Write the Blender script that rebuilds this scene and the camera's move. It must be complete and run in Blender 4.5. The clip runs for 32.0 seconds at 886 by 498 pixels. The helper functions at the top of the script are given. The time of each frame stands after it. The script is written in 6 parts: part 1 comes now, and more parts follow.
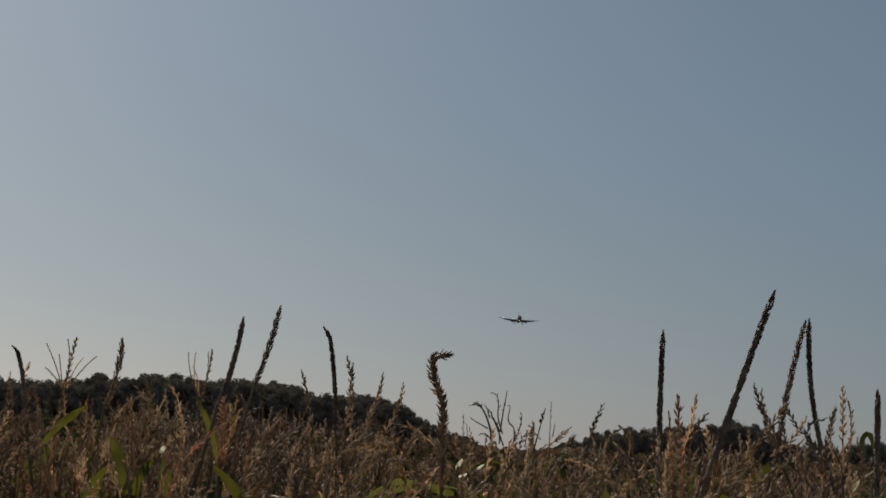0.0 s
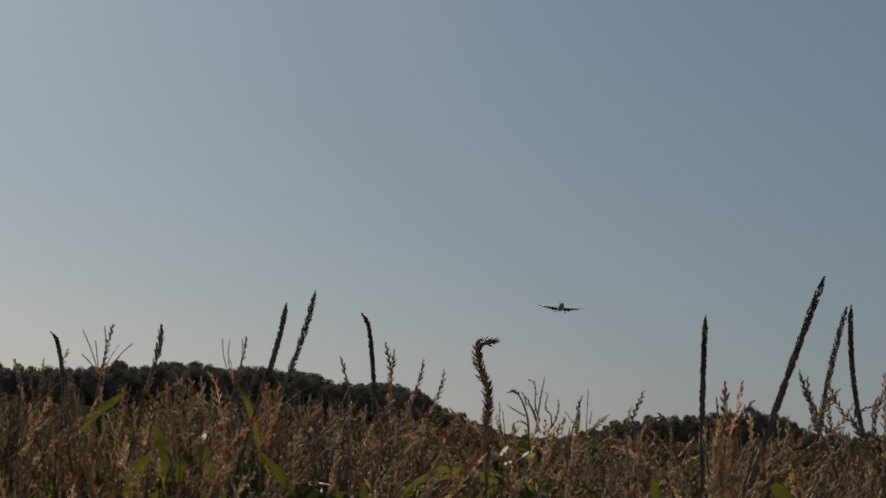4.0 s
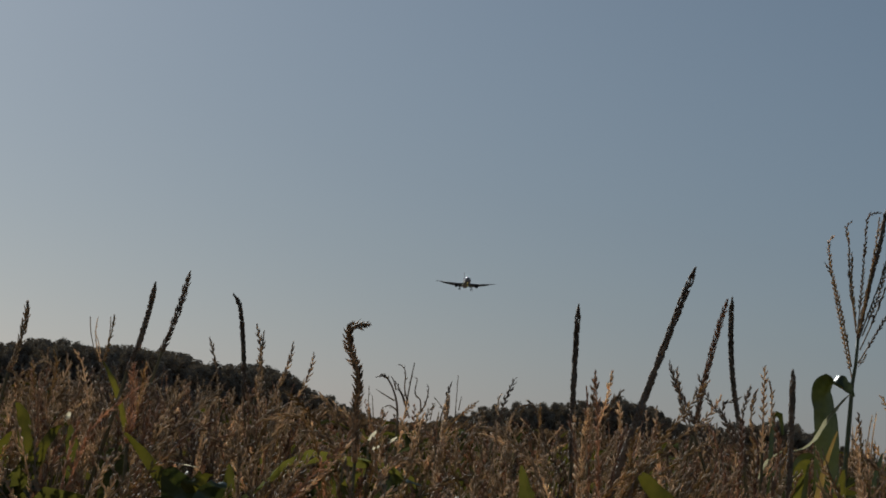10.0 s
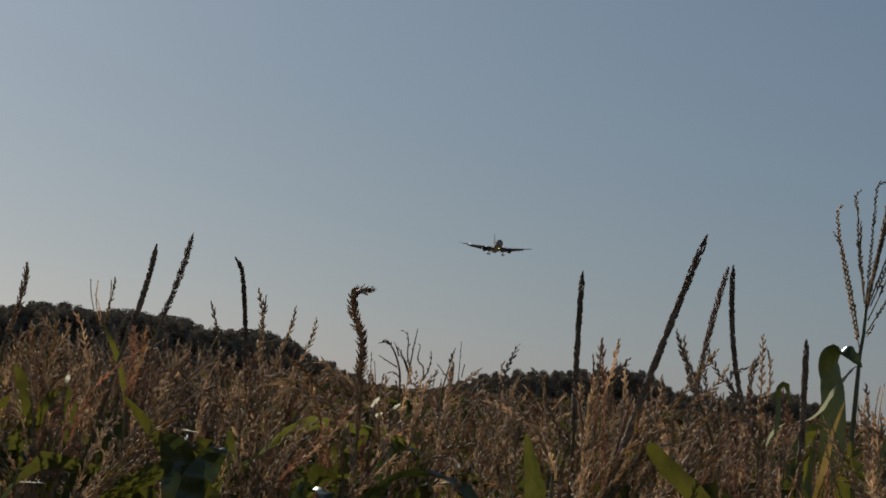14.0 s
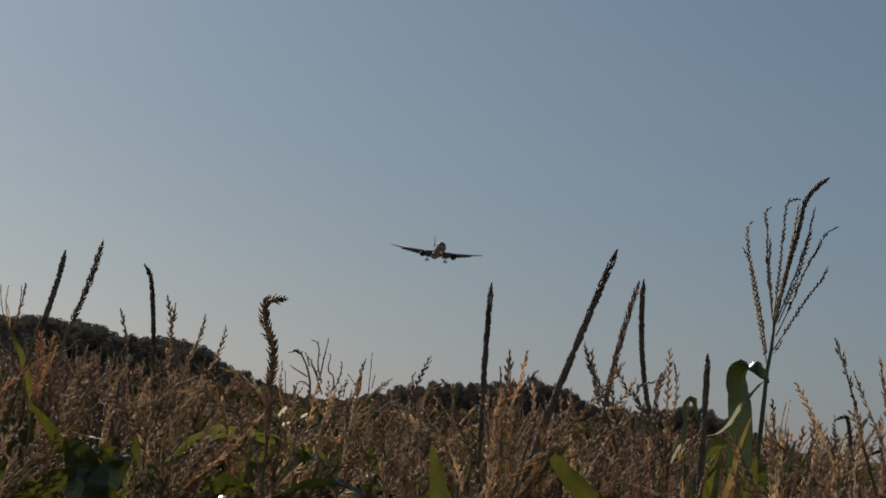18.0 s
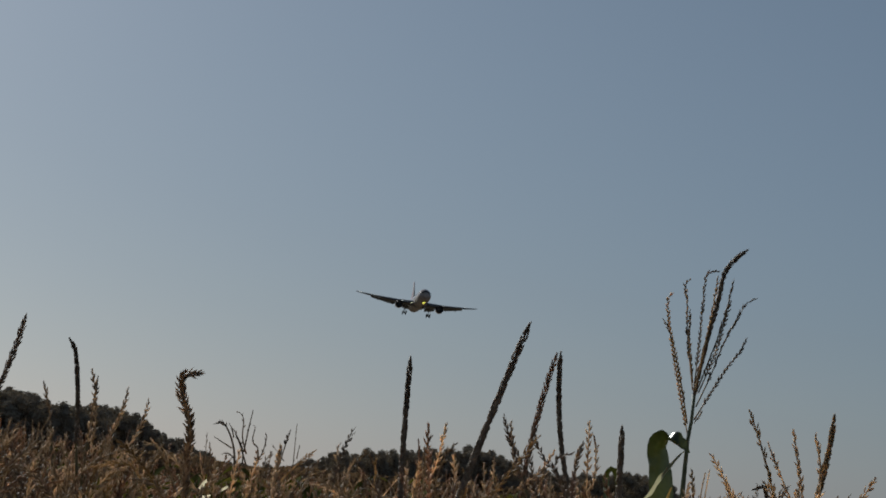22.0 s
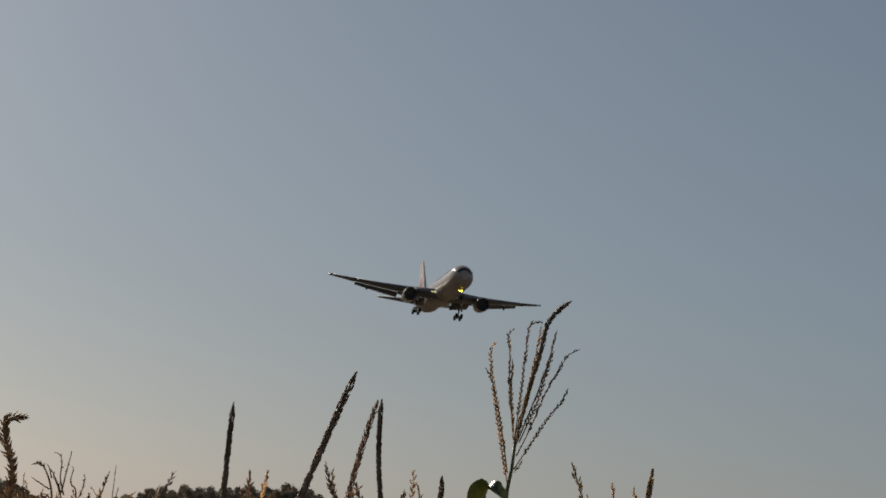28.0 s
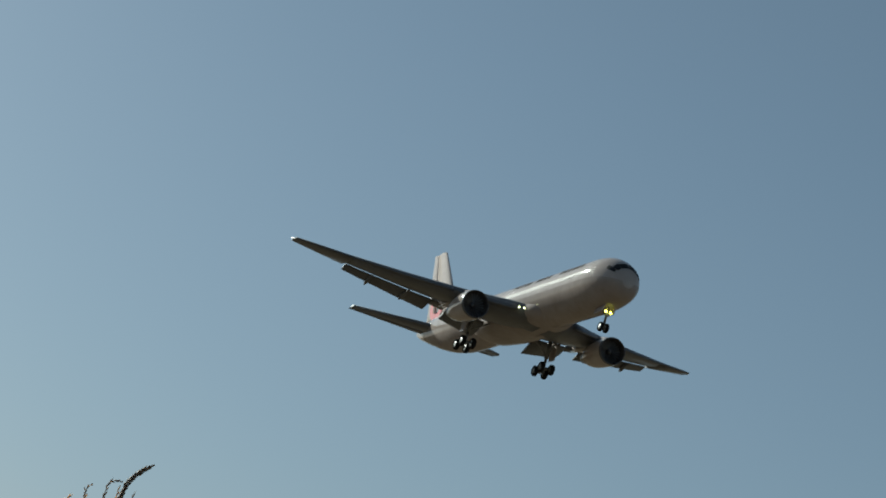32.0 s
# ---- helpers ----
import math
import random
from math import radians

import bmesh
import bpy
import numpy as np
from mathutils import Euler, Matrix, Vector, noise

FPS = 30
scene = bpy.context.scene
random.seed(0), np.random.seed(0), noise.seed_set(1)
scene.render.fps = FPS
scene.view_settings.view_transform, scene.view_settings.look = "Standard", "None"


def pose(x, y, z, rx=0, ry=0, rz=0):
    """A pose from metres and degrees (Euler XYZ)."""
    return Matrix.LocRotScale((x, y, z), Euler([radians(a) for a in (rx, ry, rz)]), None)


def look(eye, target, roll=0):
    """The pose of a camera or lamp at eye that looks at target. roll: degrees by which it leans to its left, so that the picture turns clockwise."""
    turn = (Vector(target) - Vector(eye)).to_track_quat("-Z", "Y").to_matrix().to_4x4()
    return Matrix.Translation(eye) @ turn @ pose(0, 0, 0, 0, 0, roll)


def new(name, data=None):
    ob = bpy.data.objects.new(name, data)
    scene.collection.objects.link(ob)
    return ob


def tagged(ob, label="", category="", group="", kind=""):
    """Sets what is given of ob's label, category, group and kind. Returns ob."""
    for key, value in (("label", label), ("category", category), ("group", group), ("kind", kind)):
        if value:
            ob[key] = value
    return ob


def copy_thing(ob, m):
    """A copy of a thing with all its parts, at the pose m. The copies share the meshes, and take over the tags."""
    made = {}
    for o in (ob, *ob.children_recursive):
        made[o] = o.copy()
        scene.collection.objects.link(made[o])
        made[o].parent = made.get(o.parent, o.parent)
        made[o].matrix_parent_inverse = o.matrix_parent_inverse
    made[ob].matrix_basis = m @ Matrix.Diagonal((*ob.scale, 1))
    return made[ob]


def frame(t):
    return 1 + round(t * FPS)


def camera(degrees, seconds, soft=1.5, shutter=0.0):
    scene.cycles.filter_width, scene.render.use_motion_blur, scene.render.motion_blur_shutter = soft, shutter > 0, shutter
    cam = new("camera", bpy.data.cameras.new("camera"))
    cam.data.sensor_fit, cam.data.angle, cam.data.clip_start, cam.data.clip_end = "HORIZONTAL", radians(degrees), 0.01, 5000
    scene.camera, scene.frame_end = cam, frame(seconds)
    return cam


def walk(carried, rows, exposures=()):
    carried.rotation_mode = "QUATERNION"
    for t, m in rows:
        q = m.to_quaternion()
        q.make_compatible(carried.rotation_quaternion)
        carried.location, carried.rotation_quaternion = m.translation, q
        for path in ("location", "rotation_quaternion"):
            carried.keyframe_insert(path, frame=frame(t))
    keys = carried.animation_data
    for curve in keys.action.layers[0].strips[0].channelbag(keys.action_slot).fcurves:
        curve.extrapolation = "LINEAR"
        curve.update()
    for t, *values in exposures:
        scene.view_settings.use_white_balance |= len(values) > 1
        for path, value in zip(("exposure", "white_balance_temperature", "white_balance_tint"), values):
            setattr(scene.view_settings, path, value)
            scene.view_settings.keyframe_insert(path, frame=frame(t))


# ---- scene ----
FIELD_OF_VIEW = 2 * math.degrees(math.atan(784 / 4000))
cam = camera(FIELD_OF_VIEW, 32.0, soft=1.8)


def aim(x, y, z, pitch, yaw, roll):
    """Camera pose: metres, degrees up, degrees to the right, degrees of lean."""
    return pose(x, y, z, 90 + pitch, 0, -yaw) @ pose(0, 0, 0, 0, 0, roll)


walk(cam, [
    (0, aim(0.049, -0.092, 1.754, 5.157, -2.601, 3.26)),
    (0.5, aim(0.040, -0.092, 1.752, 5.103, -2.736, 3.25)),
    (1, aim(0.038, -0.094, 1.750, 4.820, -2.661, 3.28)),
    (1.5, aim(0.035, -0.097, 1.751, 4.563, -2.315, 3.46)),
    (2, aim(0.029, -0.097, 1.753, 4.499, -1.858, 3.34)),
    (2.5, aim(0.019, -0.095, 1.752, 4.766, -1.590, 4.11)),
    (3, aim(0.012, -0.088, 1.749, 4.732, -1.901, 3.91)),
    (3.5, aim(0.006, -0.077, 1.750, 4.719, -3.034, 3.26)),
    (5.5, aim(0.020, -0.041, 1.751, 5.338, -2.804, 3.64)),
    (6, aim(0.021, -0.041, 1.749, 4.778, -1.772, 3.67)),
    (6.5, aim(0.024, -0.033, 1.746, 4.028, -0.741, 3.48)),
    (7, aim(0.021, -0.035, 1.746, 4.022, -1.135, 4.14)),
    (7.5, aim(0.024, -0.051, 1.746, 4.134, -1.422, 4.07)),
    (8, aim(0.023, -0.044, 1.748, 4.295, -1.296, 4.09)),
    (8.5, aim(0.020, -0.038, 1.747, 4.130, -0.856, 4.09)),
    (9, aim(0.019, -0.026, 1.750, 4.235, -0.696, 4.14)),
    (9.5, aim(0.016, -0.026, 1.752, 4.560, -0.293, 4.18)),
    (10, aim(0.007, -0.039, 1.752, 4.638, 0.190, 4.40)),
    (10.5, aim(0.004, -0.043, 1.751, 4.349, -0.143, 4.43)),
    (11, aim(0.003, -0.037, 1.753, 4.320, -0.192, 4.67)),
    (11.5, aim(0.003, -0.030, 1.752, 4.173, -0.388, 4.73)),
    (12, aim(0.001, -0.018, 1.751, 3.920, 0.093, 5.14)),
    (12.5, aim(-0.002, -0.002, 1.749, 3.610, 0.108, 5.08)),
    (13, aim(-0.000, 0.000, 1.750, 3.776, -0.000, 5.10)),
    (13.5, aim(0.002, 0.010, 1.750, 3.885, 0.168, 4.98)),
    (14, aim(0.002, 0.013, 1.752, 3.801, 0.211, 4.95)),
    (14.5, aim(0.009, 0.017, 1.751, 3.627, 0.702, 4.75)),
    (16.5, aim(0.016, 0.005, 1.753, 4.048, 2.002, 5.32)),
    (17, aim(0.017, 0.010, 1.754, 3.836, 1.847, 5.61)),
    (17.5, aim(0.014, 0.006, 1.751, 3.733, 2.460, 5.50)),
    (18, aim(0.014, 0.004, 1.752, 4.277, 2.269, 5.66)),
    (18.5, aim(0.014, 0.004, 1.753, 4.304, 2.524, 5.55)),
    (19, aim(0.017, -0.002, 1.756, 4.286, 2.577, 5.58)),
    (19.5, aim(0.019, 0.020, 1.755, 4.082, 2.720, 5.52)),
    (20, aim(0.022, 0.011, 1.753, 3.906, 2.725, 5.29)),
    (20.5, aim(0.026, 0.016, 1.753, 4.114, 3.266, 5.47)),
    (21, aim(0.030, -0.010, 1.755, 4.778, 3.105, 5.42)),
    (21.5, aim(0.031, -0.038, 1.759, 5.869, 3.501, 5.52)),
    (22, aim(0.034, -0.041, 1.762, 6.119, 3.771, 5.45)),
    (22.5, aim(0.037, -0.035, 1.763, 6.380, 3.888, 5.56)),
    (23, aim(0.036, -0.025, 1.763, 6.210, 3.911, 5.65)),
    (23.5, aim(0.039, -0.007, 1.763, 6.320, 4.210, 5.68)),
    (24, aim(0.043, 0.011, 1.763, 6.251, 4.064, 5.56)),
    (24.5, aim(0.040, 0.001, 1.764, 6.496, 4.524, 5.58)),
    (25, aim(0.043, 0.012, 1.766, 6.807, 4.851, 5.62)),
    (25.5, aim(0.033, 0.013, 1.765, 7.018, 5.353, 6.05)),
    (27.5, aim(0.040, -0.052, 1.775, 6.986, 7.466, 6.91)),
    (28, aim(0.027, -0.053, 1.776, 7.566, 8.134, 6.37)),
    (28.5, aim(0.020, -0.056, 1.775, 7.897, 9.073, 6.90)),
    (29, aim(0.015, -0.059, 1.777, 9.066, 10.213, 8.39)),
    (29.5, aim(0.011, -0.060, 1.777, 9.495, 11.390, 9.70)),
    (30, aim(0.007, -0.061, 1.778, 9.792, 11.373, 11.01)),
    (30.5, aim(0.002, -0.062, 1.776, 10.789, 12.004, 12.25)),
    (31, aim(-0.004, -0.063, 1.774, 11.754, 13.464, 13.50)),
    (31.5, aim(-0.004, -0.064, 1.774, 12.524, 15.793, 13.82)),
    (32, aim(-0.004, -0.064, 1.774, 13.694, 17.583, 14.15)),
], exposures=[(0, -0.46, 5390, 4), (10, -0.42, 5370, 4), (14, -0.35, 5345, 4), (21, -0.28, 5320, 4), (25, -0.16, 5950, 7), (29, 0.08, 6080, 8), (30, 0.18, 5990, 6), (31, 0.31, 5800, 1), (32, 0.42, 5400, -6)])

# ---------------------------------------------------------------- light
SUN_AZ, SUN_EL = -23.0, 25.0  # degrees left of the way ahead, degrees up
world = bpy.data.worlds.new("sky")
scene.world = world
world.use_nodes = True
wn = world.node_tree
wn.nodes.clear()
sky = wn.nodes.new("ShaderNodeTexSky")
sky.sky_type, sky.sun_disc = "NISHITA", False
sky.sun_elevation, sky.sun_rotation = radians(SUN_EL), radians(SUN_AZ)
sky.air_density, sky.dust_density, sky.ozone_density = 0.8, 0.75, 0.8
bg = wn.nodes.new("ShaderNodeBackground")
bg.inputs["Strength"].default_value = 0.042
wo = wn.nodes.new("ShaderNodeOutputWorld")
# thin haze pales the blue, most of all low over the land
pale = wn.nodes.new("ShaderNodeHueSaturation")
pale.inputs["Hue"].default_value, pale.inputs["Saturation"].default_value = 0.489, 0.76
haze = wn.nodes.new("ShaderNodeMixRGB")
up = wn.nodes.new("ShaderNodeTexCoord")
height = wn.nodes.new("ShaderNodeSeparateXYZ")
thick = wn.nodes.new("ShaderNodeMapRange")
thick.inputs["From Min"].default_value, thick.inputs["From Max"].default_value = 0.0, 0.32
thick.inputs["To Min"].default_value, thick.inputs["To Max"].default_value = 0.46, 0.16
wn.links.new(up.outputs["Generated"], height.inputs[0])
wn.links.new(height.outputs["Z"], thick.inputs["Value"])
wn.links.new(thick.outputs[0], haze.inputs[0])
haze.inputs[2].default_value = (4.42, 4.45, 4.75, 1)
wn.links.new(sky.outputs[0], pale.inputs["Color"])
wn.links.new(pale.outputs[0], haze.inputs[1])
wn.links.new(haze.outputs[0], bg.inputs[0])
wn.links.new(bg.outputs[0], wo.inputs[0])

sun = new("sun", bpy.data.lights.new("sun", "SUN"))
sun.data.energy, sun.data.angle, sun.data.color = 5.0, radians(0.5), (1.0, 0.87, 0.7)
way = Vector((math.sin(radians(SUN_AZ)) * math.cos(radians(SUN_EL)), math.cos(radians(SUN_AZ)) * math.cos(radians(SUN_EL)), math.sin(radians(SUN_EL))))
sun.matrix_world = look(way * 50, (0, 0, 0))


# ---------------------------------------------------------------- materials
def surface(name, dark, light, scale, rough=0.6, metal=0.0, bump=0.2, fine=6.0, through_light=0.0, vary=0.25, coat=0.0, tint=(1.0, 0.92, 0.35), coat_rough=0.09):
    """A surface with mottling at two scales, relief, and a shift from piece to piece."""
    m = bpy.data.materials.new(name)
    m.use_nodes = True
    n, ln = m.node_tree.nodes, m.node_tree.links
    p = n["Principled BSDF"]
    co = n.new("ShaderNodeTexCoord")
    big, small = n.new("ShaderNodeTexNoise"), n.new("ShaderNodeTexNoise")
    big.inputs["Scale"].default_value, small.inputs["Scale"].default_value = scale, scale * fine
    big.inputs["Detail"].default_value, small.inputs["Detail"].default_value = 3, 4
    for t in (big, small):
        ln.new(co.outputs["Object"], t.inputs["Vector"])
    add = n.new("ShaderNodeMath")
    add.operation = "MULTIPLY_ADD"
    ln.new(small.outputs[0], add.inputs[0])
    add.inputs[1].default_value = 0.5
    ln.new(big.outputs[0], add.inputs[2])
    ramp = n.new("ShaderNodeValToRGB")
    ramp.color_ramp.elements[0].position, ramp.color_ramp.elements[1].position = 0.5, 1.0
    ramp.color_ramp.elements[0].color, ramp.color_ramp.elements[1].color = (*dark, 1), (*light, 1)
    ln.new(add.outputs[0], ramp.inputs[0])
    info = n.new("ShaderNodeObjectInfo")
    isle = n.new("ShaderNodeNewGeometry")
    part_of = n.new("ShaderNodeMath")
    part_of.operation = "MULTIPLY"
    part_of.inputs[1].default_value = 1.35
    mix = n.new("ShaderNodeMath")
    mix.operation = "MULTIPLY_ADD"
    mix.inputs[1].default_value = 0.65
    ln.new(info.outputs["Random"], part_of.inputs[0])
    ln.new(isle.outputs["Random Per Island"], mix.inputs[0])
    ln.new(part_of.outputs[0], mix.inputs[2])
    rng = n.new("ShaderNodeMapRange")
    rng.inputs["From Max"].default_value = 2.0
    rng.inputs["To Min"].default_value, rng.inputs["To Max"].default_value = 1 - vary, 1 + vary
    ln.new(mix.outputs[0], rng.inputs[0])
    hsv = n.new("ShaderNodeHueSaturation")
    ln.new(ramp.outputs[0], hsv.inputs["Color"])
    ln.new(rng.outputs[0], hsv.inputs["Value"])
    ln.new(hsv.outputs[0], p.inputs["Base Color"])
    p.inputs["Roughness"].default_value, p.inputs["Metallic"].default_value = rough, metal
    p.inputs["Specular IOR Level"].default_value = 0.0 if rough > 0.69 else 0.25 if rough > 0.55 else 0.5
    p.inputs["Coat Weight"].default_value, p.inputs["Coat Roughness"].default_value = coat, coat_rough
    if bump:
        b = n.new("ShaderNodeBump")
        b.inputs["Strength"].default_value, b.inputs["Distance"].default_value = bump, 0.3 / (scale * fine)
        ln.new(small.outputs[0], b.inputs["Height"])
        ln.new(b.outputs[0], p.inputs["Normal"])
    if through_light:
        tr = n.new("ShaderNodeBsdfTranslucent")
        warm = n.new("ShaderNodeMixRGB")
        warm.blend_type, warm.inputs[0].default_value = "MULTIPLY", 1.0
        warm.inputs[2].default_value = (*tint, 1)
        ln.new(hsv.outputs[0], warm.inputs[1])
        ln.new(warm.outputs[0], tr.inputs[0])
        sh = n.new("ShaderNodeMixShader")
        sh.inputs[0].default_value = through_light
        ln.new(p.outputs[0], sh.inputs[1])
        ln.new(tr.outputs[0], sh.inputs[2])
        ln.new(sh.outputs[0], n["Material Output"].inputs[0])
    return m


def glowing(name, colour, strength):
    m = bpy.data.materials.new(name)
    m.use_nodes = True
    p = m.node_tree.nodes["Principled BSDF"]
    p.inputs["Base Color"].default_value = (0.8, 0.8, 0.75, 1)
    p.inputs["Emission Color"].default_value = (*colour, 1)
    p.inputs["Emission Strength"].default_value = strength
    return m


M_TASSEL = surface("dry_tassel", (0.38, 0.3, 0.222), (0.82, 0.705, 0.56), 30, 0.58, bump=0.3, through_light=0.66, vary=0.6, tint=(1.0, 0.91, 0.76))
# darker than the near tassels: shade among far plants is in the colour
M_FIELD = surface("shade_dark_far_field", (0.085, 0.062, 0.04), (0.24, 0.175, 0.11), 0.4, 0.8, bump=0.0, through_light=0.25, vary=0.5, tint=(1.0, 0.85, 0.66))
M_RUST = surface("rusty_tassel", (0.34, 0.245, 0.178), (0.7, 0.55, 0.43), 30, 0.62, bump=0.3, through_light=0.62, vary=0.5, tint=(1.0, 0.83, 0.64))
M_SPIKE = surface("dark_spike", (0.22, 0.16, 0.11), (0.46, 0.36, 0.26), 40, 0.62, bump=0.4, through_light=0.32, vary=0.35, tint=(1.0, 0.86, 0.72))
M_STRAW = surface("straw_tassel", (0.32, 0.24, 0.13), (0.72, 0.58, 0.38), 40, 0.6, bump=0.3, through_light=0.58, vary=0.4, tint=(1.0, 0.88, 0.66))
M_HOOK = surface("tan_hooked_spike", (0.3, 0.232, 0.16), (0.64, 0.52, 0.38), 40, 0.58, bump=0.4, through_light=0.5, vary=0.4, tint=(1.0, 0.87, 0.7))
M_GREEN = surface("fresh_green_stalk", (0.1, 0.105, 0.05), (0.22, 0.22, 0.12), 12, 0.55, bump=0.15, through_light=0.15, vary=0.2)
M_STALK = surface("green_stalk", (0.135, 0.105, 0.057), (0.28, 0.222, 0.12), 12, 0.75, bump=0.2, vary=0.3)
M_LEAF = surface("maize_leaf", (0.07, 0.076, 0.03), (0.165, 0.168, 0.062), 9, 0.7, bump=0.2, fine=9, through_light=0.4, vary=0.45, tint=(1.0, 0.88, 0.35))
M_LEAF_PALE = surface("yellowing_leaf", (0.085, 0.088, 0.022), (0.18, 0.165, 0.045), 9, 0.58, bump=0.2, fine=9, through_light=0.38, vary=0.3, tint=(1.0, 0.9, 0.35))
M_LEAF_THICK = surface("dark_thick_leaf", (0.045, 0.058, 0.022), (0.11, 0.13, 0.048), 9, 0.3, bump=0.15, fine=9, through_light=0.16, vary=0.2, coat=0.4, coat_rough=0.3)
M_LEAF_DRY = surface("dry_leaf", (0.2, 0.13, 0.07), (0.42, 0.3, 0.17), 9, 0.6, bump=0.3, through_light=0.3, vary=0.3)
M_HUSK = surface("pale_leaf_and_sheen", (0.5, 0.46, 0.36), (0.78, 0.74, 0.62), 12, 0.4, bump=0.2, through_light=0.7, vary=0.1, tint=(1.0, 0.95, 0.8))
# pale base colour stands for the white glint on a glossy green leaf
M_LEAF_GLOSSY = surface("glint_pale_leaf", (0.3, 0.3, 0.2), (0.55, 0.53, 0.4), 9, 0.3, bump=0.1, fine=9, through_light=0.4, vary=0.2, coat=0.5, tint=(1.0, 0.96, 0.75))
M_SOIL = surface("soil", (0.085, 0.068, 0.046), (0.18, 0.145, 0.1), 0.6, 0.95, bump=0.6, vary=0.0)
# paler than real foliage: haze over the distance is put into the colour
M_CROWN = surface("haze_pale_tree_leaves", (0.235, 0.2, 0.155), (0.33, 0.28, 0.215), 0.5, 0.75, bump=0, through_light=0.1, vary=0.2, tint=(1.0, 0.92, 0.7))
M_BARK = surface("bark", (0.05, 0.035, 0.025), (0.13, 0.1, 0.07), 3, 0.9, bump=0.5)
M_WHITE = surface("white_gloss_paint", (0.34, 0.293, 0.27), (0.45, 0.392, 0.362), 0.25, 0.75, bump=0.0, fine=4, vary=0.02, coat=1.0, coat_rough=0.062)
M_FIN = surface("fin_paint", (0.43, 0.375, 0.35), (0.53, 0.47, 0.44), 0.25, 0.75, bump=0.0, fine=4, vary=0.02, coat=0.5, coat_rough=0.03)
M_BELLY = surface("grey_belly", (0.27, 0.23, 0.212), (0.36, 0.31, 0.286), 0.3, 0.75, bump=0.0, fine=5, vary=0.02, coat=0.5, coat_rough=0.04)
# darker than real wing paint: the underside's shade is put into this grey
M_GREY = surface("shade_dark_wing_grey", (0.075, 0.075, 0.08), (0.12, 0.12, 0.125), 0.35, 0.5, bump=0.0, fine=5, vary=0.05, coat=0.2)
M_METAL = surface("bare_metal", (0.5, 0.5, 0.5), (0.68, 0.68, 0.67), 0.8, 0.22, 1.0, bump=0.0, vary=0.05)
M_GEAR = surface("gear_grey_metal", (0.16, 0.16, 0.16), (0.3, 0.3, 0.29), 3, 0.45, 0.5, bump=0.1, vary=0.1)
M_RUBBER = surface("tyre_rubber", (0.012, 0.012, 0.012), (0.03, 0.03, 0.03), 3, 0.85, bump=0.2, vary=0.1)
M_DARK = surface("dark_inlet", (0.04, 0.04, 0.043), (0.085, 0.085, 0.09), 2, 0.6, bump=0.0, vary=0.1)
M_GLASS = surface("dark_glazing", (0.006, 0.006, 0.007), (0.014, 0.015, 0.017), 1, 0.57, bump=0.0, vary=0.05)
M_RED = surface("red_tail_paint", (0.5, 0.02, 0.03), (0.62, 0.03, 0.04), 0.5, 0.3, bump=0.0, vary=0.02, coat=0.5)
M_CABIN = surface("cabin_window_glass", (0.1, 0.1, 0.11), (0.16, 0.16, 0.17), 1, 0.57, bump=0.0, vary=0.1)
M_INK = surface("dark_lettering_paint", (0.06, 0.055, 0.055), (0.09, 0.085, 0.085), 0.5, 0.7, bump=0.0, vary=0.05)
M_FAN = surface("fan_metal", (0.08, 0.08, 0.085), (0.15, 0.15, 0.155), 2, 0.5, 0.3, bump=0.0, vary=0.15)
M_LAMP = glowing("landing_lamp_glow", (1.0, 0.84, 0.08), 6.5)
M_LAMP_PALE = glowing("pale_lamp_glow", (1.0, 0.9, 0.45), 3.5)


# ---------------------------------------------------------------- mesh tools
class Geo:
    """Vertices and faces gathered before one mesh is made of them."""

    def __init__(self):
        self.v, self.f = [], []

    def add(self, verts, faces):
        k = len(self.v)
        self.v.extend(verts)
        self.f.extend([tuple(i + k for i in fc) for fc in faces])

    def mesh(self, name, material, smooth=True):
        me = bpy.data.meshes.new(name)
        me.from_pydata([tuple(p) for p in self.v], [], self.f)
        me.materials.append(material)
        if smooth:
            me.shade_smooth()
        me.update()
        return me


def part(name, geo, material, parent, label="", smooth=True):
    """One mesh object under a thing or under a part; geo may be a ready mesh."""
    me = geo if isinstance(geo, bpy.types.Mesh) else geo.mesh(name, material, smooth)
    ob = new(name, me)
    ob.parent = parent
    return tagged(ob, label)


def basis(d):
    d = Vector(d).normalized()
    a = Vector((0, 0, 1)) if abs(d.z) < 0.9 else Vector((1, 0, 0))
    u = d.cross(a).normalized()
    return d, u, d.cross(u)


def tube(g, pts, radii, sides=6, caps=True):
    pts = [Vector(p) for p in pts]
    rings = []
    for i, p in enumerate(pts):
        d = pts[min(i + 1, len(pts) - 1)] - pts[max(i - 1, 0)]
        _, u, w = basis(d)
        rings.append([p + (u * math.cos(a) + w * math.sin(a)) * radii[i] for a in (2 * math.pi * k / sides for k in range(sides))])
    loft(g, rings, caps)


def loft(g, rings, caps=True):
    n = len(rings[0])
    verts = [p for r in rings for p in r]
    faces = []
    for i in range(len(rings) - 1):
        for k in range(n):
            a, b = i * n + k, i * n + (k + 1) % n
            faces.append((a, b, b + n, a + n))
    if caps:
        faces += [tuple(range(n))[::-1], tuple(range((len(rings) - 1) * n, len(rings) * n))]
    g.add(verts, faces)


